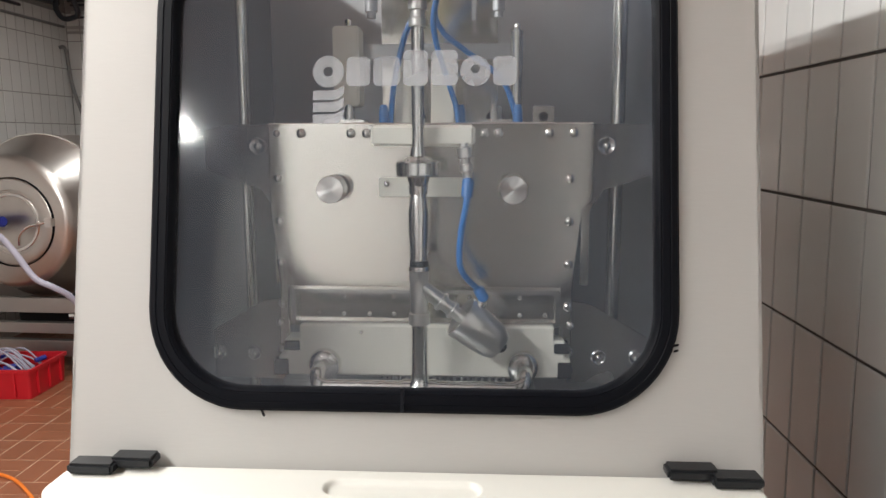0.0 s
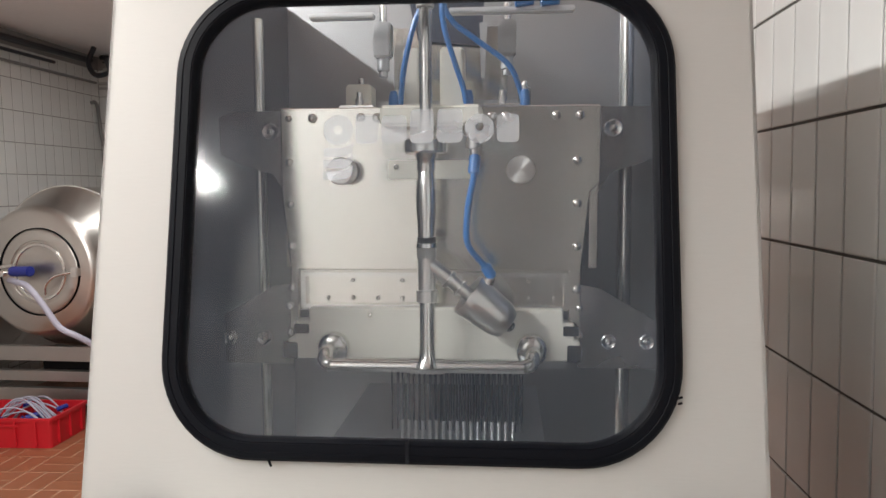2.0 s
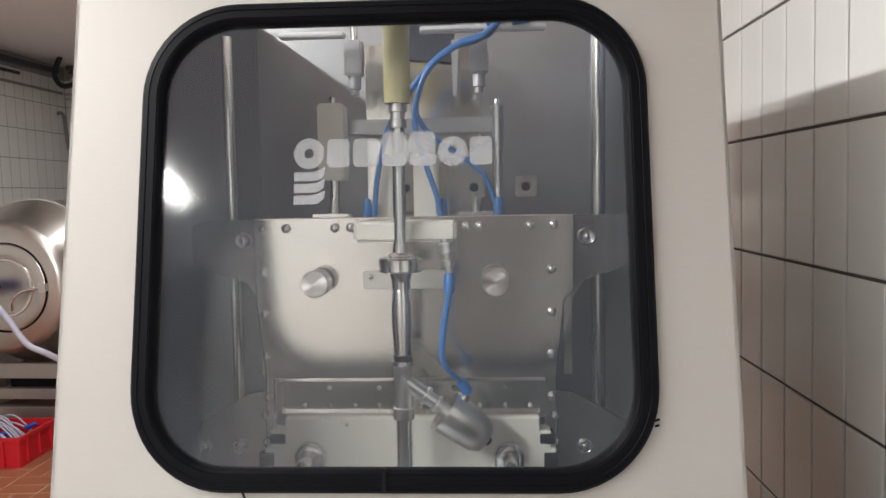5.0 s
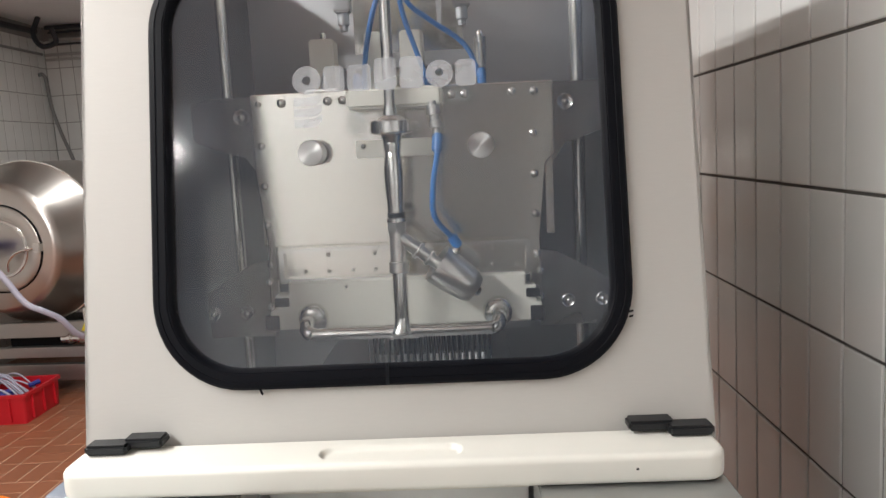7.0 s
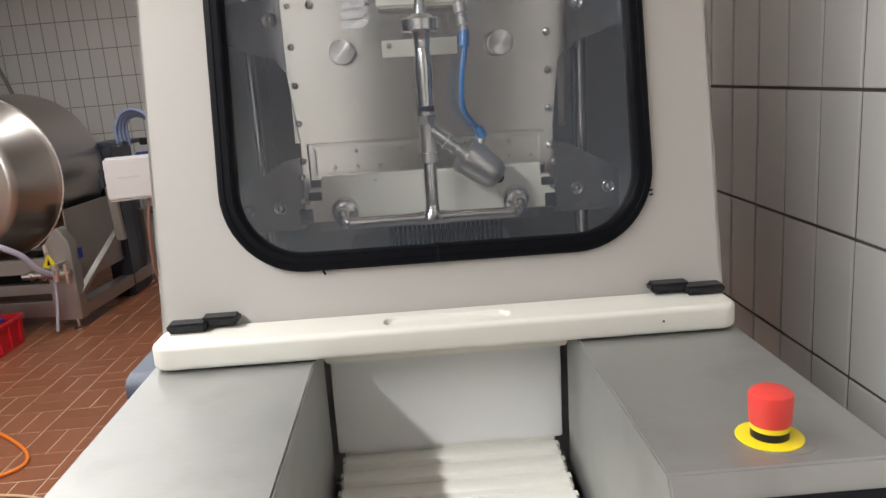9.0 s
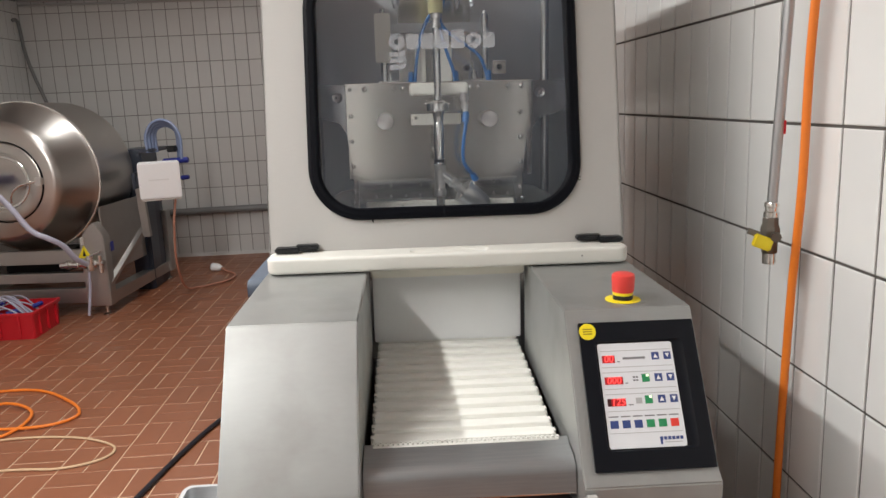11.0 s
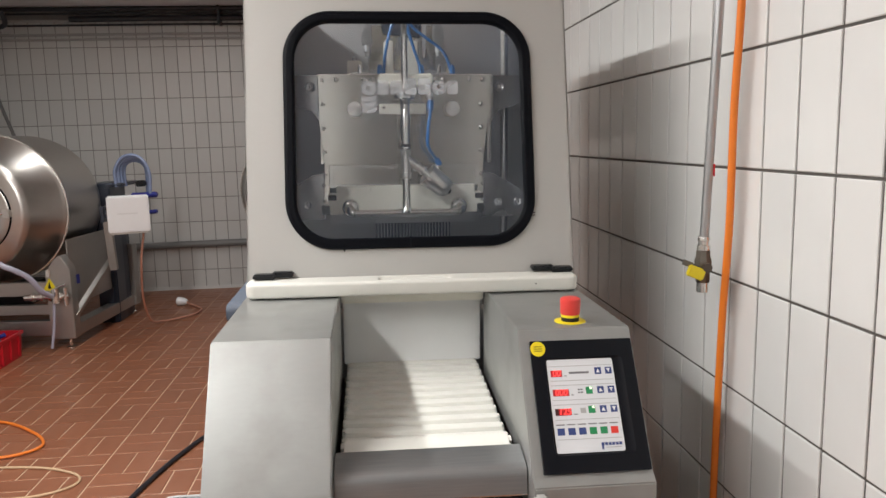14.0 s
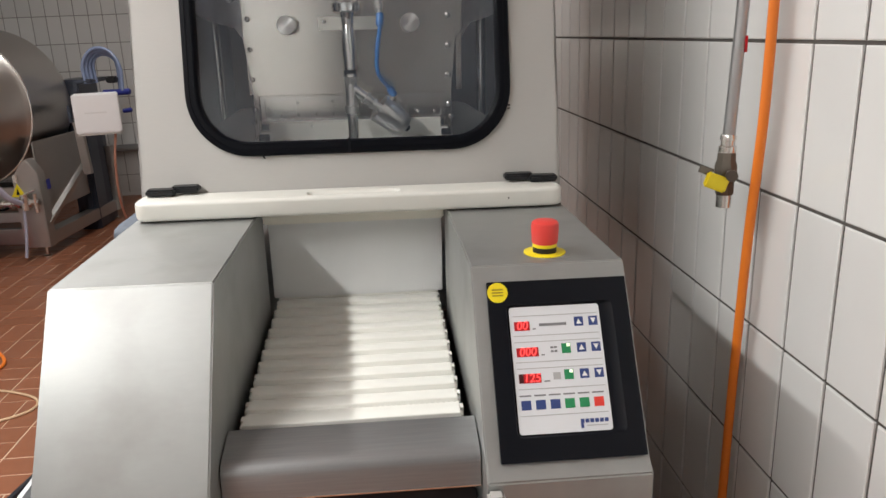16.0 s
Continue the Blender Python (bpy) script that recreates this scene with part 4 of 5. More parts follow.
    # maker's emblem as plain bars
    for n in range(6):
        key("emblem_bar", PRINT_BLUE, 0.66 + 0.052 * n, 0.70 + 0.052 * n, 0.905, 0.935)
    key("emblem_bar", PRINT_BLUE, 0.66, 0.69, 0.935, 0.975)
    key("emblem_bar", KEYPAD_LINE, 0.72, 0.95, 0.953, 0.960)
    bm = bmesh.new()
    lathe(bm, at(0.0140, 0.0150, 0.006), at(0, 0, 1) - at(0, 0, 0), [(0, 0.0138), (0.0006, 0.0138)], 28)
    part("round_sticker", bm, YELLOW, panel, "round yellow sticker")
    for v in (0.0110, 0.0150, 0.0190):
        plate("sticker_bar", YELLOW_DARK, 0.0065, 0.0215, v - 0.001, v + 0.001, 0.0066, 0.0069, 0, panel)


build_panel()


def build_stop():
    c = Vector((0.2235, 0.908, 1.1165))
    stop = turned("emergency_stop", YELLOW, machine, c, (0, 0, 1), [(0, 0.0300), (0.0012, 0.0300), (0.0016, 0.029)], 36, "red mushroom emergency stop on a yellow disc")
    turned("collar", BLACK_PLASTIC, stop, c + Vector((0, 0, 0.0016)), (0, 0, 1), [(0, 0.017), (0.008, 0.017)], 24)
    turned("stop_ring", YELLOW, stop, c + Vector((0, 0, 0.0096)), (0, 0, 1), [(0, 0.0175), (0.005, 0.0175)], 24)
    turned("mushroom", RED_CAP, stop, c + Vector((0, 0, 0.0146)), (0, 0, 1), [(0, 0.0178), (0.003, 0.0188), (0.026, 0.0198), (0.030, 0.0188), (0.0325, 0.0155), (0.033, 0.004)], 32, "red mushroom button")
    turned("disc_seal", STEEL_COWL, stop, c + Vector((0.008, -0.004, -0.001)), (0, 0, 1), [(0, 0.032), (0.0012, 0.032)], 36)


build_stop()
bm = bmesh.new()
prism(bm, rounded(1.215, 1.60, 0.0, 0.05, 0.02, 4), lambda u, v, w: Vector((-0.485 + w, u, 1.055 + v)), 0.043)
soften(bm, 0.006, 2)
part("side_lid", bm, BLUE_GREY, machine, "blue-grey plastic lid at the side of the hood")
bm = bmesh.new()
ring_prism(bm, rounded(-0.588, -0.446, 0.50, 1.02, 0.02, 4), rounded(-0.580, -0.454, 0.508, 1.012, 0.014, 4), lambda u, v, w: Vector((u, v, 0.70 + w)), 0.0, 0.05)
prism(bm, rounded(-0.586, -0.448, 0.502, 1.018, 0.018, 4), lambda u, v, w: Vector((u, v, 0.698 + w)), 0.006)
part("side_tray", bm, STEEL_DARK, machine, "shallow stainless side tray")


# ---- wall fittings on the right ----
def build_wall_valve():
    root = tagged(empty("air_line", 0.604, 1.11, 1.2), "grey metal air pipe with a ball valve and yellow lever", "pipe")
    o = Vector((0.604, 1.11, 1.2))

    def add(name, mat, p, axis, prof, seg=18, label=""):
        return turned(name, mat, root, Vector(p) - o, axis, prof, seg, label)

    bm = bmesh.new()
    rod(bm, Vector((0.632, 1.085, 2.79)) - o, Vector((0.583, 1.112, 1.218)) - o, 0.0100, 18)
    part("pipe", bm, ALU, root, "grey metal pipe")
    add("pipe_coupling", STEEL_BRIGHT, (0.583, 1.112, 1.238), (0, 0, -1), [(0, 0.0120), (0.004, 0.0135), (0.009, 0.0135), (0.010, 0.0115), (0.018, 0.0115), (0.020, 0.0145), (0.030, 0.0145)])
    body = add("valve_body", BRASS, (0.582, 1.112, 1.208), (0, 0, -1), [(0, 0.0145), (0.003, 0.016), (0.014, 0.016), (0.022, 0.0195), (0.044, 0.0195), (0.052, 0.016), (0.070, 0.016), (0.073, 0.0145)], 8, "dull brass ball valve body")
    add("valve_outlet", STEEL_BRIGHT, (0.582, 1.112, 1.135), (0, 0, -1), [(0, 0.0125), (0.022, 0.0125), (0.022, 0.010)])
    add("valve_stem", BRASS, (0.582, 1.095, 1.174), (-0.3, -1, 0), [(0, 0.007), (0.018, 0.007), (0.018, 0.010), (0.024, 0.010)], 10)
    bm = bmesh.new()
    m = pose(0.551, 1.078, 1.164, 0, 22, 8)
    box(bm, -0.022, 0.022, -0.004, 0.004, -0.013, 0.013, m)
    for v in bm.verts:
        v.co -= o
    soften(bm, 0.003, 2)
    part("lever", bm, YELLOW, root, "yellow valve lever")
    bm = bmesh.new()
    box(bm, -0.036, -0.012, 0.003, 0.007, 0.006, 0.018, m)
    for v in bm.verts:
        v.co -= o
    part("lever_shank", bm, BRASS, root)
    for z in (2.3,):
        bm = bmesh.new()
        box(bm, 0.60, 0.648, 1.100, 1.116, z, z + 0.016)
        for v in bm.verts:
            v.co -= o
        part("pipe_clip", bm, STEEL_CAST, root)
    bm = bmesh.new()
    box(bm, 0.5945, 0.5985, 1.100, 1.106, 1.372, 1.398)
    for v in bm.verts:
        v.co -= o
    part("pipe_tag", bm, CRATE_RED, root, "small red tag on the pipe")


build_wall_valve()
h = tube("orange_hose", ORANGE_HOSE, None, [(0.625, 1.030, 2.6), (0.620, 1.040, 2.1), (0.620, 1.048, 1.75), (0.620, 1.066, 1.514), (0.620, 1.070, 1.276), (0.620, 1.088, 1.073),
         (0.620, 1.096, 0.93), (0.620, 1.104, 0.72), (0.620, 1.110, 0.45), (0.62, 1.12, 0.15), (0.60, 1.15, 0.012)], 0.0083, seg=14)
tagged(h, "bright orange rubber hose hanging down the tiled wall", "hose")


# ---- tumbler drums ----
def build_tumbler(x, y, z, full=True):
    root = tagged(empty("vacuum_tumbler", x, y, 0), "large stainless vacuum tumbler drum lying in a steel frame", "tumbler", "tumblers")
    r, dx = 0.542, 0.06 if full else 0.0
    prof = [(0.0, 0.385), (0.02, 0.415), (0.05, 0.428), (0.07, 0.428), (0.30, 0.523), (0.318, 0.536), (0.326, 0.547), (0.340, 0.547), (0.348, 0.544), (0.36, r), (0.86, r), (0.92, 0.532), (1.14, 0.43),
            (1.20, 0.36), (1.26, 0.22), (1.27, 0.05)]
    drum = turned("drum", STEEL_DRUM, root, (dx, 0, z), (0, 1, 0), prof, 72, "brushed stainless drum with a conical front")
    turned("seam_band", STEEL_BRIGHT, root, (dx, 0.328, z), (0, 1, 0), [(0, 0.544), (0.002, 0.556), (0.012, 0.556), (0.014, 0.544)], 72)
    lid = turned("lid", STEEL_DRUM, root, (0.035 + 1.1 * dx, -0.012, z), (0, 1, 0), [(0, 0.02), (0.001, 0.20), (-0.006, 0.205), (-0.006, 0.265), (0.0, 0.275), (0.03, 0.278)], 56, "round stainless lid")
    for name, mat, y0, prof in (("lid_seal", RUBBER, -0.020, [(0.02, 0.2795), (0.0, 0.2795), (-0.001, 0.281), (0.0, 0.2830), (0.02, 0.2830)]),
                                ("lid_ring", STEEL_BRIGHT, -0.012, [(0.0, 0.165), (-0.006, 0.170), (-0.006, 0.184), (0.0, 0.190)])):
        bm = bmesh.new()
        lathe(bm, (0.035 + 1.1 * dx, y0, z), (0, 1, 0), prof, 56, False)
        part(name, bm, mat, lid)
    bm = bmesh.new()
    hose(bm, [(0.15, -0.03, z - 0.14), (0.18, -0.06, z - 0.08), (0.23, -0.06, z - 0.03), (0.29, -0.05, z - 0.01), (0.34, -0.03, z + 0.0)], 0.009, 8)
    part("lid_handle", bm, STEEL_BRIGHT, lid, "bent steel handle")
    bm = bmesh.new()
    box(bm, 0.335, 0.385, -0.04, 0.03, z - 0.03, z + 0.03)
    soften(bm, 0.006)
    part("lid_clamp", bm, STEEL_CAST, lid)
    bm = bmesh.new()
    rod(bm, (-0.04, -0.085, z + 0.012), (0.13, -0.120, z + 0.016), 0.032, 18)
    soften(bm, 0.008, 2)
    part("valve_grip", bm, BLUE_PLASTIC, lid, "blue plastic valve grip")
    bm = bmesh.new()
    rod(bm, (-0.09, -0.02, z), (-0.09, -0.12, z), 0.02, 14)
    rod(bm, (-0.17, -0.08, z + 0.03), (-0.02, -0.09, z + 0.05), 0.012, 10)
    part("lid_valve", bm, STEEL_BRIGHT, lid)
    if full:
        tube("suction_hose", PALE_HOSE, root, [(-0.06, -0.08, z - 0.045), (0.06, -0.17, z - 0.045), (0.155, -0.215, z - 0.055), (0.205, -0.226, z - 0.085), (0.27, -0.22, z - 0.17), (0.37, -0.21, z - 0.315), (0.46, -0.18, z - 0.375),
              (0.52, -0.12, z - 0.44), (0.555, -0.04, z - 0.55), (0.57, 0.06, z - 0.61)], 0.019, "pale lilac suction hose", 12)
    # support frame
    for s in ((-1, 1) if full else (1,)):
        bm = bmesh.new()
        xo = s * 0.60
        prism(bm, [(xo - 0.12, 0.08), (xo + 0.06, 0.08), (xo + 0.06, 0.60), (xo - 0.005, 0.70), (xo - 0.05, 0.672), (xo - 0.12, 0.57)],
              lambda u, v, w: Vector((u, 0.165 + w, v)), 0.10)
        soften(bm, 0.006, 2)
        part("front_post", bm, STEEL_FRAME, root, "folded stainless post")
        solid("rear_post", STEEL_FRAME, root, xo - 0.06, xo + 0.06, 1.30, 1.40, 0.08, 0.62, soft=0.006)
        solid("side_rail", STEEL_FRAME, root, xo - 0.05, xo + 0.045, 0.262, 1.31, 0.08, 0.17, soft=0.005)
        solid("side_sheet", STEEL_FRAME, root, xo + 0.0, xo + 0.01, 0.265, 1.30, 0.30, 0.80, soft=0.002, label="large dull steel side sheet")
        bm = bmesh.new()
        box(bm, -0.02, 0.02, -0.022, 0.022, 0, 0.64, pose(xo + 0.04, 0.22, 0.235, -59, 10 * s, 0))
        soften(bm, 0.004, 2)
        part("brace", bm, STEEL_FRAME, root, "slanting flat brace")
        bm = bmesh.new()
        box(bm, -0.03, 0.03, -0.02, 0.02, 0, 0.42, pose(xo + 0.16, 0.68, 0.50, 0, -3 * s, 0))
        soften(bm, 0.004, 2)
        part("upright_brace", bm, STEEL_FRAME, root)
        for yy in (0.21, 1.35):
            turned("levelling_foot", STEEL_BRIGHT, root, (xo, yy, 0.0), (0, 0, 1), [(0, 0.03), (0.01, 0.03), (0.02, 0.011), (0.085, 0.011)], 14)
    for z0, z1 in ((0.40, 0.50), (0.26, 0.33), (0.10, 0.21)):
        solid("cross_rail", STEEL_FRAME, root, -0.49, 0.49, 0.19, 0.25, z0, z1, soft=0.005)
    solid("motor_case", BLACK_PLASTIC, root, -0.25, 0.20, 0.40, 0.80, 0.28, 0.44, soft=0.01)
    root.rotation_euler = (0, 0, math.radians(-5))
    if full:
        # warning sign, clip and hose coupling
        bm = bmesh.new()
        c = (0.51, 0.485)
        prism(bm, [(c[0] - 0.05, c[1] - 0.04), (c[0] + 0.05, c[1] - 0.04), (c[0], c[1] + 0.05)], lambda u, v, w: Vector((u, 0.160 + w, v)), 0.006)
        sign = part("warning_sign", bm, YELLOW, root, "yellow triangular warning sign")
        bm = bmesh.new()
        prism(bm, [(c[0] - 0.012, c[1] - 0.026), (c[0] + 0.012, c[1] - 0.026), (c[0], c[1] + 0.022)], lambda u, v, w: Vector((u, 0.156 + w, v)), 0.003)
        part("sign_mark", bm, BLACK_PLASTIC, sign)
        solid("post_hook", STEEL_BRIGHT, root, 0.495, 0.525, 0.145, 0.165, 0.545, 0.600, soft=0.004)
        solid("side_badge", BLUE_PLASTIC, root, 0.655, 0.660, 0.24, 0.31, 0.47, 0.54)
        bm = bmesh.new()
        rod(bm, (0.34, 0.13, 0.40), (0.66, 0.13, 0.41), 0.022, 12)
        rod(bm, (0.57, 0.12, 0.47), (0.57, 0.12, 0.36), 0.028, 14)
        rod(bm, (0.64, 0.12, 0.34), (0.64, 0.12, 0.47), 0.014, 10)
        for xc in (0.40, 0.47, 0.53, 0.61):
            rod(bm, (xc - 0.008, 0.13, 0.403), (xc + 0.008, 0.13, 0.404), 0.034, 16)
        rod(bm, (0.57, 0.12, 0.47), (0.66, 0.10, 0.50), 0.007, 8)
        part("hose_coupling", bm, STEEL_BRIGHT, root, "steel hose coupling with flanges")
        tube("drain_tube", PALE_HOSE, root, [(0.55, 0.12, 0.36), (0.54, 0.11, 0.20), (0.52, 0.09, 0.03)], 0.010, "thin drain tube")
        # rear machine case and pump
        solid("rear_case", STEEL_SHADED, root, 0.56, 0.63, 0.95, 1.28, 0.0, 0.95, soft=0.012, label="stainless rear case")
    return root


build_tumbler(-3.02, 4.985, 1.03)
build_tumbler(-0.79, 6.0, 1.05, False)


def build_cabinet():
    root = tagged(empty("control_cabinet", -1.945, 5.25, 0.0), "white switch cabinet on a steel post by the tumbler", "switch box")
    case = solid("case", WHITE_PAINT, root, -0.150, 0.142, 0.0, 0.20, 0.835, 1.10, soft=0.008, label="white painted case")
    base = solid("case_base", STEEL_FRAME, root, -0.145, 0.137, 0.005, 0.195, 0.822, 0.834)
    mark = solid("case_bar", PE_FLAP, root, -0.08, 0.06, -0.0008, 0.0, 0.970, 0.980)
    for ob in (case, base, mark):
        ob.rotation_euler = (0, 0, math.radians(17))
    solid("arm", STEEL_SHADED, root, -0.235, -0.11, 0.16, 0.20, 0.93, 0.99, soft=0.004, label="dull steel arm")
    solid("arm_plate", STEEL_SHADED, root, -0.26, -0.235, 0.15, 0.66, 0.90, 1.02, soft=0.003)
    tube("mains_cable", PINK_CABLE, root, [(0.06, 0.12, 0.83), (0.03, 0.10, 0.60), (-0.01, 0.20, 0.30), (-0.03, 0.42, 0.06), (0.02, 0.58, 0.012), (0.12, 0.66, 0.012), (0.23, 0.80, 0.012), (0.24, 1.00, 0.012), (0.12, 1.18, 0.012),
          (0.06, 1.22, 0.03)], 0.009, "thin pinkish cable", 8)
    turned("plug", WHITE_PAINT, root, (0.07, 1.22, 0.036), (-1, 0.2, 0.05), [(0, 0.018), (0.03, 0.035), (0.09, 0.04), (0.10, 0.03)], 14, "white mains plug")
    return root


build_cabinet()


def build_pump():
    root = tagged(empty("vacuum_pump", -2.02, 5.85, 0.0), "vacuum pump unit with looped hoses beside the tumbler", "pump")
    # stand is stainless in the darkened copy of the steel
    solid("stand", STEEL_SHADED, root, -0.43, -0.27, 0.05, 0.45, 0.0, 1.145, soft=0.01, label="stainless stand")
    solid("stand_top", STEEL_SHADED, root, -0.44, -0.16, 0.03, 0.47, 1.145, 1.175, soft=0.01)
    bm = bmesh.new()
    rod(bm, (-0.10, 0.06, 1.065), (0.11, 0.06, 1.07), 0.024, 16)
    soften(bm, 0.008, 2)
    part("valve_head", bm, BLUE_PLASTIC, root, "blue valve head")
    bm = bmesh.new()
    rod(bm, (0.03, 0.06, 0.925), (0.10, 0.06, 0.930), 0.018, 14)
    soften(bm, 0.005, 2)
    part("drain_knob", bm, BLUE_PLASTIC, root, "small dark blue knob")
    solid("black_switch", BLACK_PLASTIC, root, -0.05, 0.02, 0.02, 0.09, 1.14, 1.19, soft=0.008)
    for k in range(4):
        e = 0.016 * k
        y = 0.05 + 0.03 * k
        tube("loop_hose", CLEAR_HOSE, root, [(-0.21 + e, y, 1.14), (-0.215 + e, y, 1.27), (-0.16 + 0.4 * e, y, 1.37 - e * 0.8), (-0.075, y, 1.40 - e), (0.01 - 0.4 * e, y, 1.36 - e * 0.8),
             (0.06 - e, y, 1.25), (0.055 - e, y, 1.08)], 0.013, "bluish clear hose", 10)
    return root


build_pump()


def build_crate():
    root = tagged(empty("meat_crate", -2.97, 4.80, 0.0), "red plastic crate half full of pale tubing", "crate")
    w, d, hh = 0.30, 0.20, 0.185
    bm = bmesh.new()
    sections = []
    for z, e in ((0.0, -0.014), (hh - 0.02, -0.004), (hh - 0.02, 0.006), (hh, 0.006), (hh, -0.012), (0.006, -0.022)):
        sections.append([Vector((u, v, z)) for u, v in rounded(-w - e, w + e, -d - e, d + e, 0.02, 4)])
    rows = loft(bm, sections)
    bm.faces.new(rows[-1])
    bm.faces.new(rows[0][::-1])
    part("shell", bm, CRATE_RED, root, "bright red shell")
    for x in (-0.2, -0.07, 0.07, 0.2):
        solid("rib", CRATE_RED, root, x - 0.006, x + 0.006, -d - 0.006, -d + 0.01, 0.02, hh - 0.02)
        solid("rib", CRATE_RED, root, x - 0.006, x + 0.006, d - 0.01, d + 0.006, 0.02, hh - 0.02)
    for y in (-0.12, 0.0, 0.12):
        solid("rib", CRATE_RED, root, w - 0.01, w + 0.006, y - 0.005, y + 0.005, 0.02, hh - 0.02)
    bm = bmesh.new()
    rnd = random.Random(3)
    box(bm, -0.10, 0.10, -d + 0.001 - 0.012, -d - 0.008, 0.135, 0.150)
    part("grip_bar", bm, CRATE_RED, root)
    root2 = tagged(empty("tubing_bundle", -2.97, 4.80, 0.02), "loose bundle of pale tubes with blue fittings in the crate", "tubing")
    for k in range(11):
        y0 = -0.14 + 0.026 * k
        x0 = -0.26 + 0.1 * rnd.random()
        pts = [(x0, y0, 0.05), (x0 + 0.10, y0 + 0.02, 0.13 + 0.08 * rnd.random()), (x0 + 0.25, y0 * 0.7, 0.17 + 0.08 * rnd.random()), (0.20 - 0.06 * rnd.random(), y0 * 0.8, 0.13), (0.24, y0, 0.03)]
        tube("tube", PALE_HOSE, root2, pts, 0.005, "", 8, 6)
    for k in range(9):
        p = Vector((rnd.uniform(-0.22, 0.22), rnd.uniform(-0.15, 0.15), rnd.uniform(0.09, 0.15)))
        bm = bmesh.new()
        rod(bm, p, p + Vector((rnd.uniform(-0.06, 0.06), rnd.uniform(-0.05, 0.05), 0.012)), 0.015, 10)
        part("fitting", bm, BLUE_PLASTIC, root2, "blue fitting")
    solid("filling", BLACK_PLASTIC, root2, -0.25, 0.25, -0.15, 0.15, -0.012, 0.05)


build_crate()

# cables on the floor
h = tube("orange_cable", ORANGE_HOSE, None, [(-3.3, 3.30, 0.008), (-2.7, 3.55, 0.008), (-2.25, 3.62, 0.008), (-1.95, 3.42, 0.010), (-1.82, 3.22, 0.010), (-1.95, 3.10, 0.012), (-2.25, 3.12, 0.014), (-2.45, 3.30, 0.014), (-2.25, 3.40, 0.022),
         (-2.05, 3.24, 0.022), (-2.10, 3.00, 0.010), (-2.5, 2.85, 0.008), (-3.2, 2.7, 0.008)], 0.008, seg=8)
tagged(h, "orange cable in loose loops on the tiled floor", "cable")
h = tube("beige_cable", BEIGE_CABLE, None, [(-3.3, 2.6, 0.006), (-2.6, 2.82, 0.006), (-2.1, 2.98, 0.006), (-1.75, 2.97, 0.006), (-1.52, 2.86, 0.006), (-1.50, 2.74, 0.006), (-1.66, 2.66, 0.006), (-2.0, 2.66, 0.006), (-2.8, 2.45, 0.006), (-3.3, 2.40, 0.006)], 0.0055, seg=8)
tagged(h, "thin beige cable curled on the tiled floor", "cable")
h = tube("black_cable", PIPE_BLACK, None, [(-0.56, 3.62, 0.011), (-0.80, 3.50, 0.011), (-0.99, 3.29, 0.011), (-1.10, 3.00, 0.011), (-1.17, 2.72, 0.011), (-1.22, 2.45, 0.011), (-1.30, 2.0, 0.011)], 0.011, seg=8)
tagged(h, "thick black cable on the tiled floor beside the injector", "cable")


# ---- pipes under the ceiling and on the walls ----
def wall_pipe(name, mat, pts, r, label, category="pipe"):
    return tagged(tube(name, mat, None, pts, r, seg=10, n=4), label, category)


for z, y, r, xa in ((2.772, 7.16, 0.020, XL + 0.1), (2.735, 7.20, 0.010, XL + 0.1), (2.684, 7.19, 0.028, -2.95), (2.631, 7.22, 0.010, XL + 0.1)):
    wall_pipe("ceiling_pipe", PIPE_BLACK, [(xa, y, z), (-2.0, y, z + 0.004), (-0.5, y, z)], r, "black pipe run below the ceiling")
wall_pipe("wall_conduit", PIPE_PALE, [(XL + 0.1, 7.21, 2.672), (-3.4, 7.21, 2.672), (-2.94, 7.21, 2.672)], 0.014, "short pale conduit under the ceiling")
for x in (-1.55, -0.95):
    tagged(solid("pipe_hanger", PIPE_BLACK, None, x - 0.012, x + 0.012, 7.13, 7.276, 2.62, 2.80, soft=0.004), "small black hanger that holds the pipe run", "pipe hanger")
wall_pipe("wall_conduit", PIPE_PALE, [(XL + 0.02, 7.255, 2.55), (-2.0, 7.255, 2.55), (0.5, 7.255, 2.55)], 0.013, "pale conduit along the tiled wall")
wall_pipe("wall_conduit", PIPE_PALE, [(XL + 0.02, 7.255, 2.505), (-2.0, 7.255, 2.505), (0.5, 7.255, 2.505)], 0.012, "pale conduit along the tiled wall")
wall_pipe("waste_pipe", PIPE_GREY, [(-2.9, 7.23, 0.46), (-1.6, 7.23, 0.475), (0.5, 7.23, 0.49)], 0.035, "dark grey pipe low on the tiled wall")
wall_pipe("ceiling_pipe", PIPE_BLACK, [(XL + 0.09, 4.5, 2.685), (XL + 0.09, 5.6, 2.70), (XL + 0.09, 6.5, 2.71), (XL + 0.09, 7.0, 2.72)], 0.028, "black pipe run below the ceiling")
wall_pipe("ceiling_pipe", PIPE_BLACK, [(XL + 0.06, 4.5, 2.60), (XL + 0.06, 5.6, 2.62), (XL + 0.06, 6.5, 2.625)], 0.014, "thin black pipe below the ceiling")
wall_pipe("wall_conduit", PIPE_GREY, [(XL + 0.02, 4.0, 2.55), (XL + 0.02, 5.6, 2.55), (XL + 0.02, 7.2, 2.55)], 0.012, "grey conduit along the tiled wall")
wall_pipe("bent_pipe", PIPE_BLACK, [(-3.35, 6.7, 2.68), (-3.33, 6.72, 2.60), (-3.36, 6.74, 2.56), (-3.48, 6.76, 2.55), (-3.55, 6.78, 2.66), (-3.50, 6.8, 2.80)], 0.022, "black bent pipe below the ceiling")
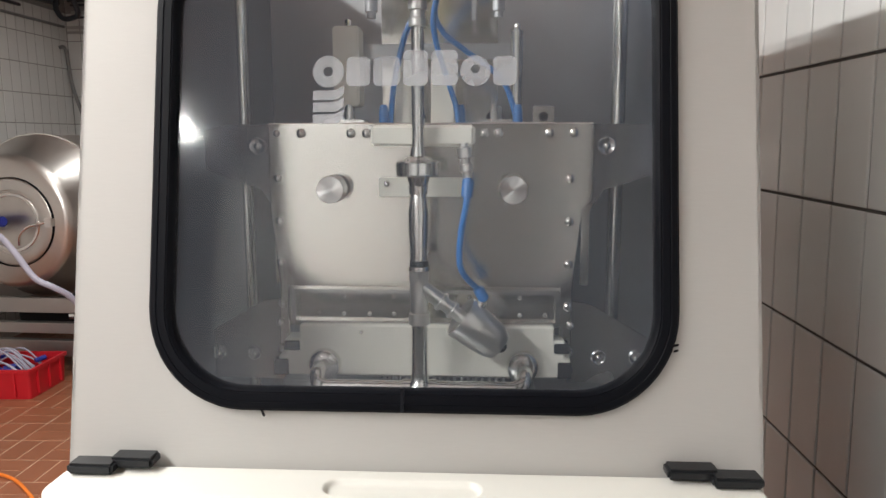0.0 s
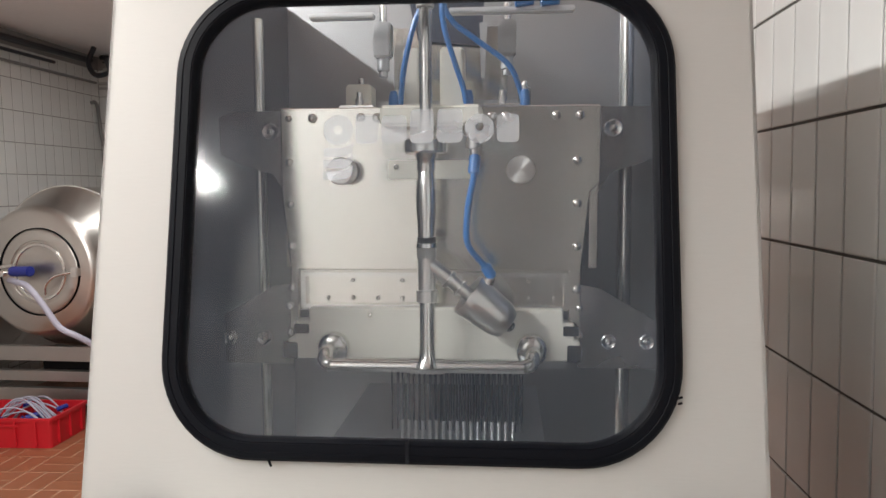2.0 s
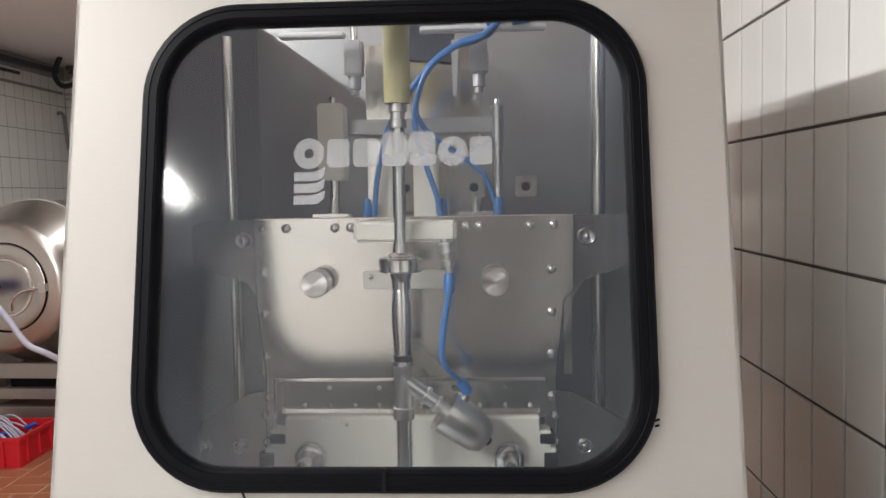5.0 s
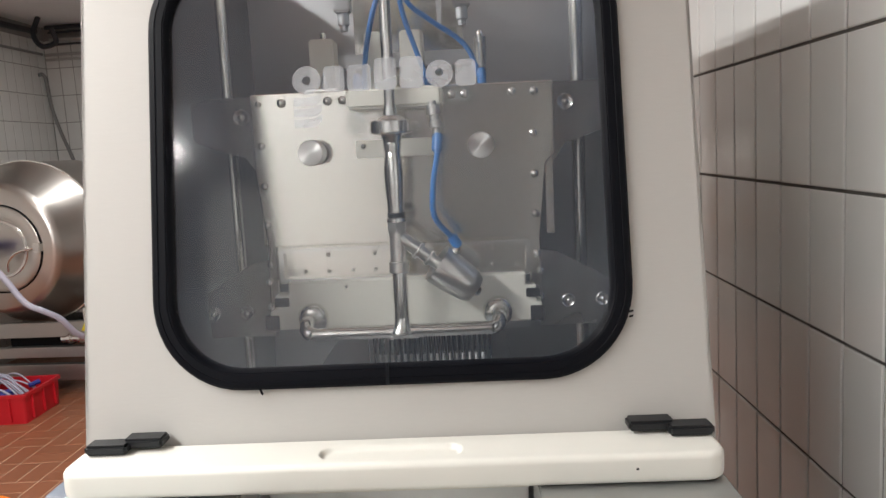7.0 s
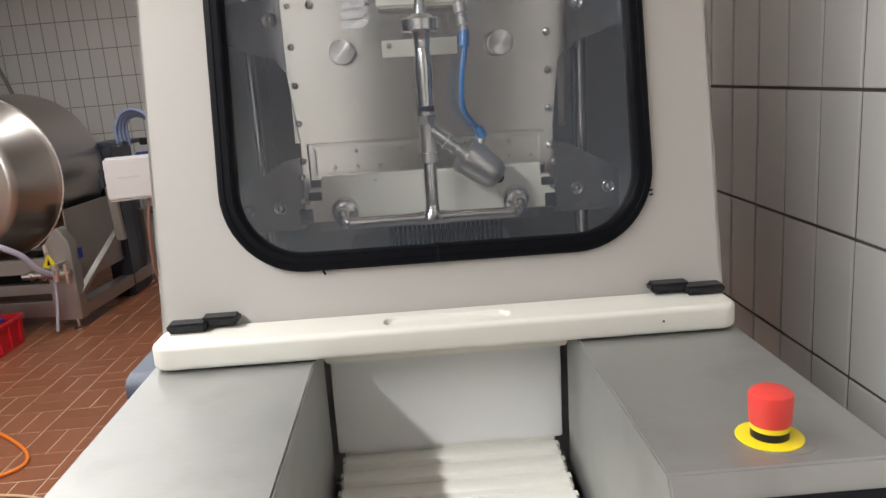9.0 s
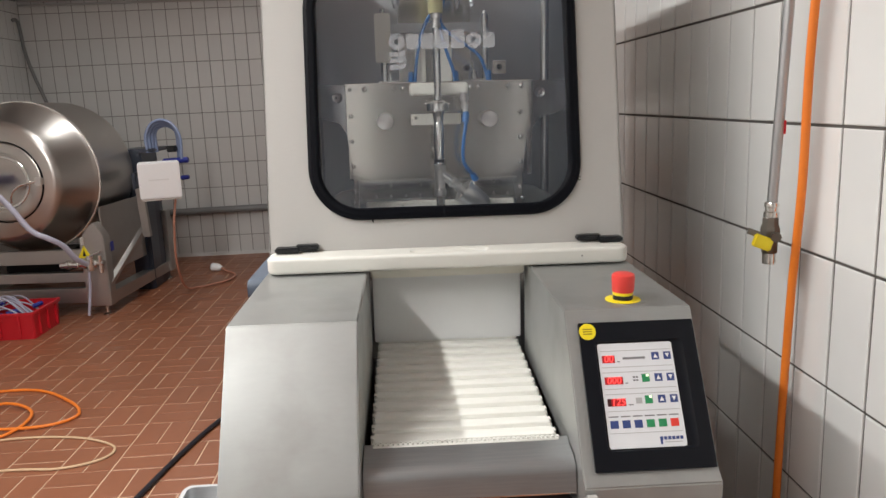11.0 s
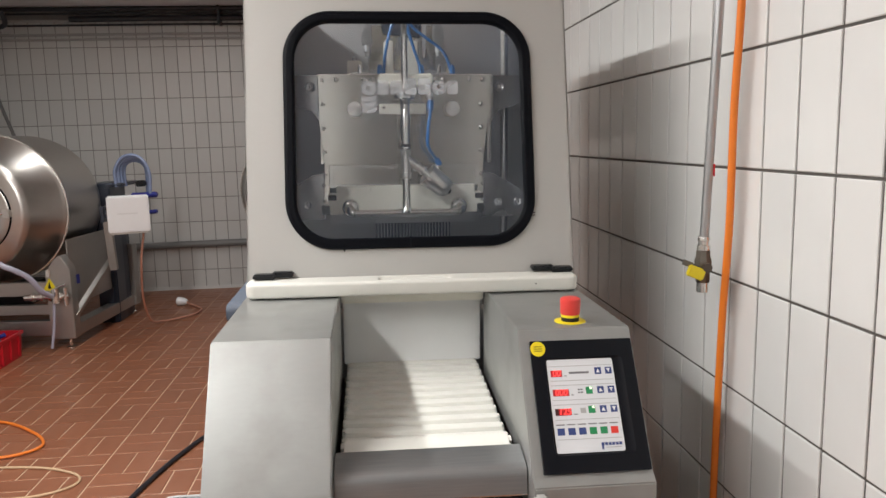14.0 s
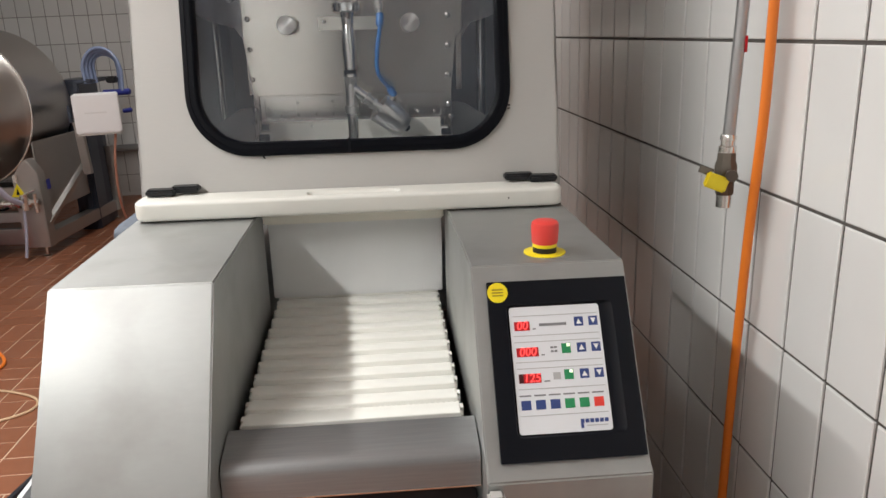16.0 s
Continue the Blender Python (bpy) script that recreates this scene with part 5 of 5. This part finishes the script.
wall_pipe("leaning_hose", PIPE_GREY, [(-3.74, 7.12, 2.36), (-3.73, 7.16, 2.37), (-3.722, 7.19, 2.33), (-3.715, 7.20, 2.20), (-3.70, 7.20, 2.05), (-3.65, 7.20, 1.85), (-3.57, 7.20, 1.60), (-3.49, 7.18, 1.35), (-3.42, 7.15, 0.9)], 0.016, "dark grey hose hanging in the corner", "hose")


# ---- tiles ----
def tile_mesh(name, w, d, h, mat):
    """A tile lying in x and y with its top at z = 0 and a chamfered edge."""
    bm = bmesh.new()
    e = 0.0022
    rows = loft(bm, [[Vector((u, v, z)) for u, v in ((-w / 2 + i, -d / 2 + i), (w / 2 - i, -d / 2 + i), (w / 2 - i, d / 2 - i), (-w / 2 + i, d / 2 - i))] for i, z in ((0, -h), (0, -e * 0.7), (e, 0))])
    bm.faces.new(rows[-1])
    me = bpy.data.meshes.new(name)
    bmesh.ops.recalc_face_normals(bm, faces=bm.faces)
    bm.to_mesh(me)
    bm.free()
    me.materials.append(mat)
    return me


def lay(parent, name, me, places, rest_name, rest):
    """Tiles of one mesh: single ones at places, and the others joined into one."""
    for m in places:
        ob = new(name, me)
        ob.parent = parent
        ob.matrix_basis = m
    if rest:
        co = np.array([v.co[:] for v in me.vertices])
        faces = [tuple(p.vertices) for p in me.polygons]
        verts, polys = [], []
        for k, m in enumerate(rest):
            a = np.array(m)
            verts.append(co @ a[:3, :3].T + a[:3, 3])
            polys += [tuple(i + k * len(co) for i in f) for f in faces]
        big = bpy.data.meshes.new(rest_name)
        big.from_pydata(np.concatenate(verts).tolist(), [], polys)
        big.materials.append(me.materials[0])
        ob = new(rest_name, big)
        ob.parent = parent
        tagged(ob, kind="stuff")


jit = random.Random(11)


def tilt():
    return jit.uniform(-0.25, 0.25)


# right wall: columns of 0.125 m, rows of 0.25 m
me = tile_mesh("wall_tile", 0.1150, 0.2440, 0.006, TILE_WALL)
near, rest = [], []
for i in range(-39, 52):
    y = 1.0608 + 0.1216 * i
    for j in range(-6, 7):
        z = 1.262 + 0.25 * j
        if y > YB or y < YF or z < 0.05 or z > ZC:
            continue
        m = pose(XR, y, z, 90, 0, -90) @ pose(0, 0, 0, tilt(), tilt(), 0)
        (near if 0.45 < y < 2.75 and 0.3 < z < 2.4 else rest).append(m)
lay(wall_right, "tile", me, near, "tile_rest", rest)

# far wall and left wall
me = tile_mesh("far_tile", 0.118, 0.241, 0.005, TILE_BACK)
near, rest = [], []
for i in range(36):
    x = XL + 0.06 + 0.1255 * i
    for j in range(11):
        z = 0.075 + 0.248 * j
        m = pose(x, YB, z, 90, 0, 0) @ pose(0, 0, 0, tilt(), tilt(), 0)
        (near if x < -0.9 and z > 0.4 else rest).append(m)
lay(wall_back, "tile", me, near, "tile_rest", rest)
near, rest = [], []
for i in range(88):
    y = YB - 0.065 - 0.1255 * i
    for j in range(11):
        z = 0.075 + 0.248 * j
        if y < YF:
            continue
        m = pose(XL, y, z, 90, 0, 90) @ pose(0, 0, 0, tilt(), tilt(), 0)
        (near if y > 5.2 and z > 1.0 else rest).append(m)
lay(wall_left, "tile", me, near, "tile_rest", rest)

# floor: pairs of tiles in basket weave, squares of 0.23 m
me = tile_mesh("floor_tile", 0.2250, 0.1095, 0.008, TILE_FLOOR)
near, rest = [], []
for i in range(-10, 11):
    for j in range(-32, 17):
        cx, cy = -1.553 + 0.2315 * i, 3.668 + 0.2315 * j
        if not XL < cx < XR or not YF < cy < YB:
            continue
        for s in (-0.0579, 0.0579):
            m = pose(cx, cy + s, 0) if (i + j) % 2 else pose(cx + s, cy, 0, 0, 0, 90)
            m = m @ pose(0, 0, jit.uniform(-0.0008, 0.0004), tilt() * 0.5, tilt() * 0.5, 0)
            (near if 2.5 < cy < 4.9 and -2.6 < cx < -0.6 else rest).append(m)
lay(floor, "tile", me, near, "tile_rest", rest)


# ---- what moves ----
HEAD_ROWS = [
    (0.0, 0.0), (0.5, 0.030), (1.0, 0.067), (1.5, 0.094), (2.0, 0.102), (2.5, 0.086), (3.0, 0.050), (3.5, 0.016), (4.0, -0.012), (4.5, -0.024), (5.0, -0.028), (5.5, -0.024),
    (6.0, -0.012), (6.5, 0.016), (7.0, 0.056), (7.5, 0.087), (8.0, 0.104), (8.5, 0.095), (9.0, 0.065), (9.5, 0.031), (10.0, 0.002), (10.5, -0.019), (11.0, -0.027), (11.5, -0.026),
    (12.0, -0.011), (12.5, 0.014), (13.0, 0.050), (13.5, 0.082), (14.0, 0.104), (14.5, 0.103), (15.0, 0.076), (15.5, 0.040), (16.0, 0.002),
]


def belt_shift(t):
    """How far the belt has gone: a short step while the head is up."""
    total = 0.0
    for start in (1.1, 7.3, 13.4):
        u = min(max((t - start) / 1.5, 0.0), 1.0)
        total += 0.041 * (1 - (1 - u) ** 2.2)
    return total


BELT_TIMES = [0.0, 1.1, 1.4, 1.7, 2.0, 2.3, 2.6, 4.0, 6.0, 7.3, 7.6, 7.9, 8.2, 8.5, 8.8, 10.0, 12.0, 13.4, 13.7, 14.0, 14.3, 14.6, 14.9, 16.0]


def motions():
    for slat, s in SLATS:
        walk(slat, [(t, belt_pose(s + belt_shift(t))) for t in BELT_TIMES])
    walk(head, [(t, pose(-0.004, 0, dz)) for t, dz in HEAD_ROWS])


motions()
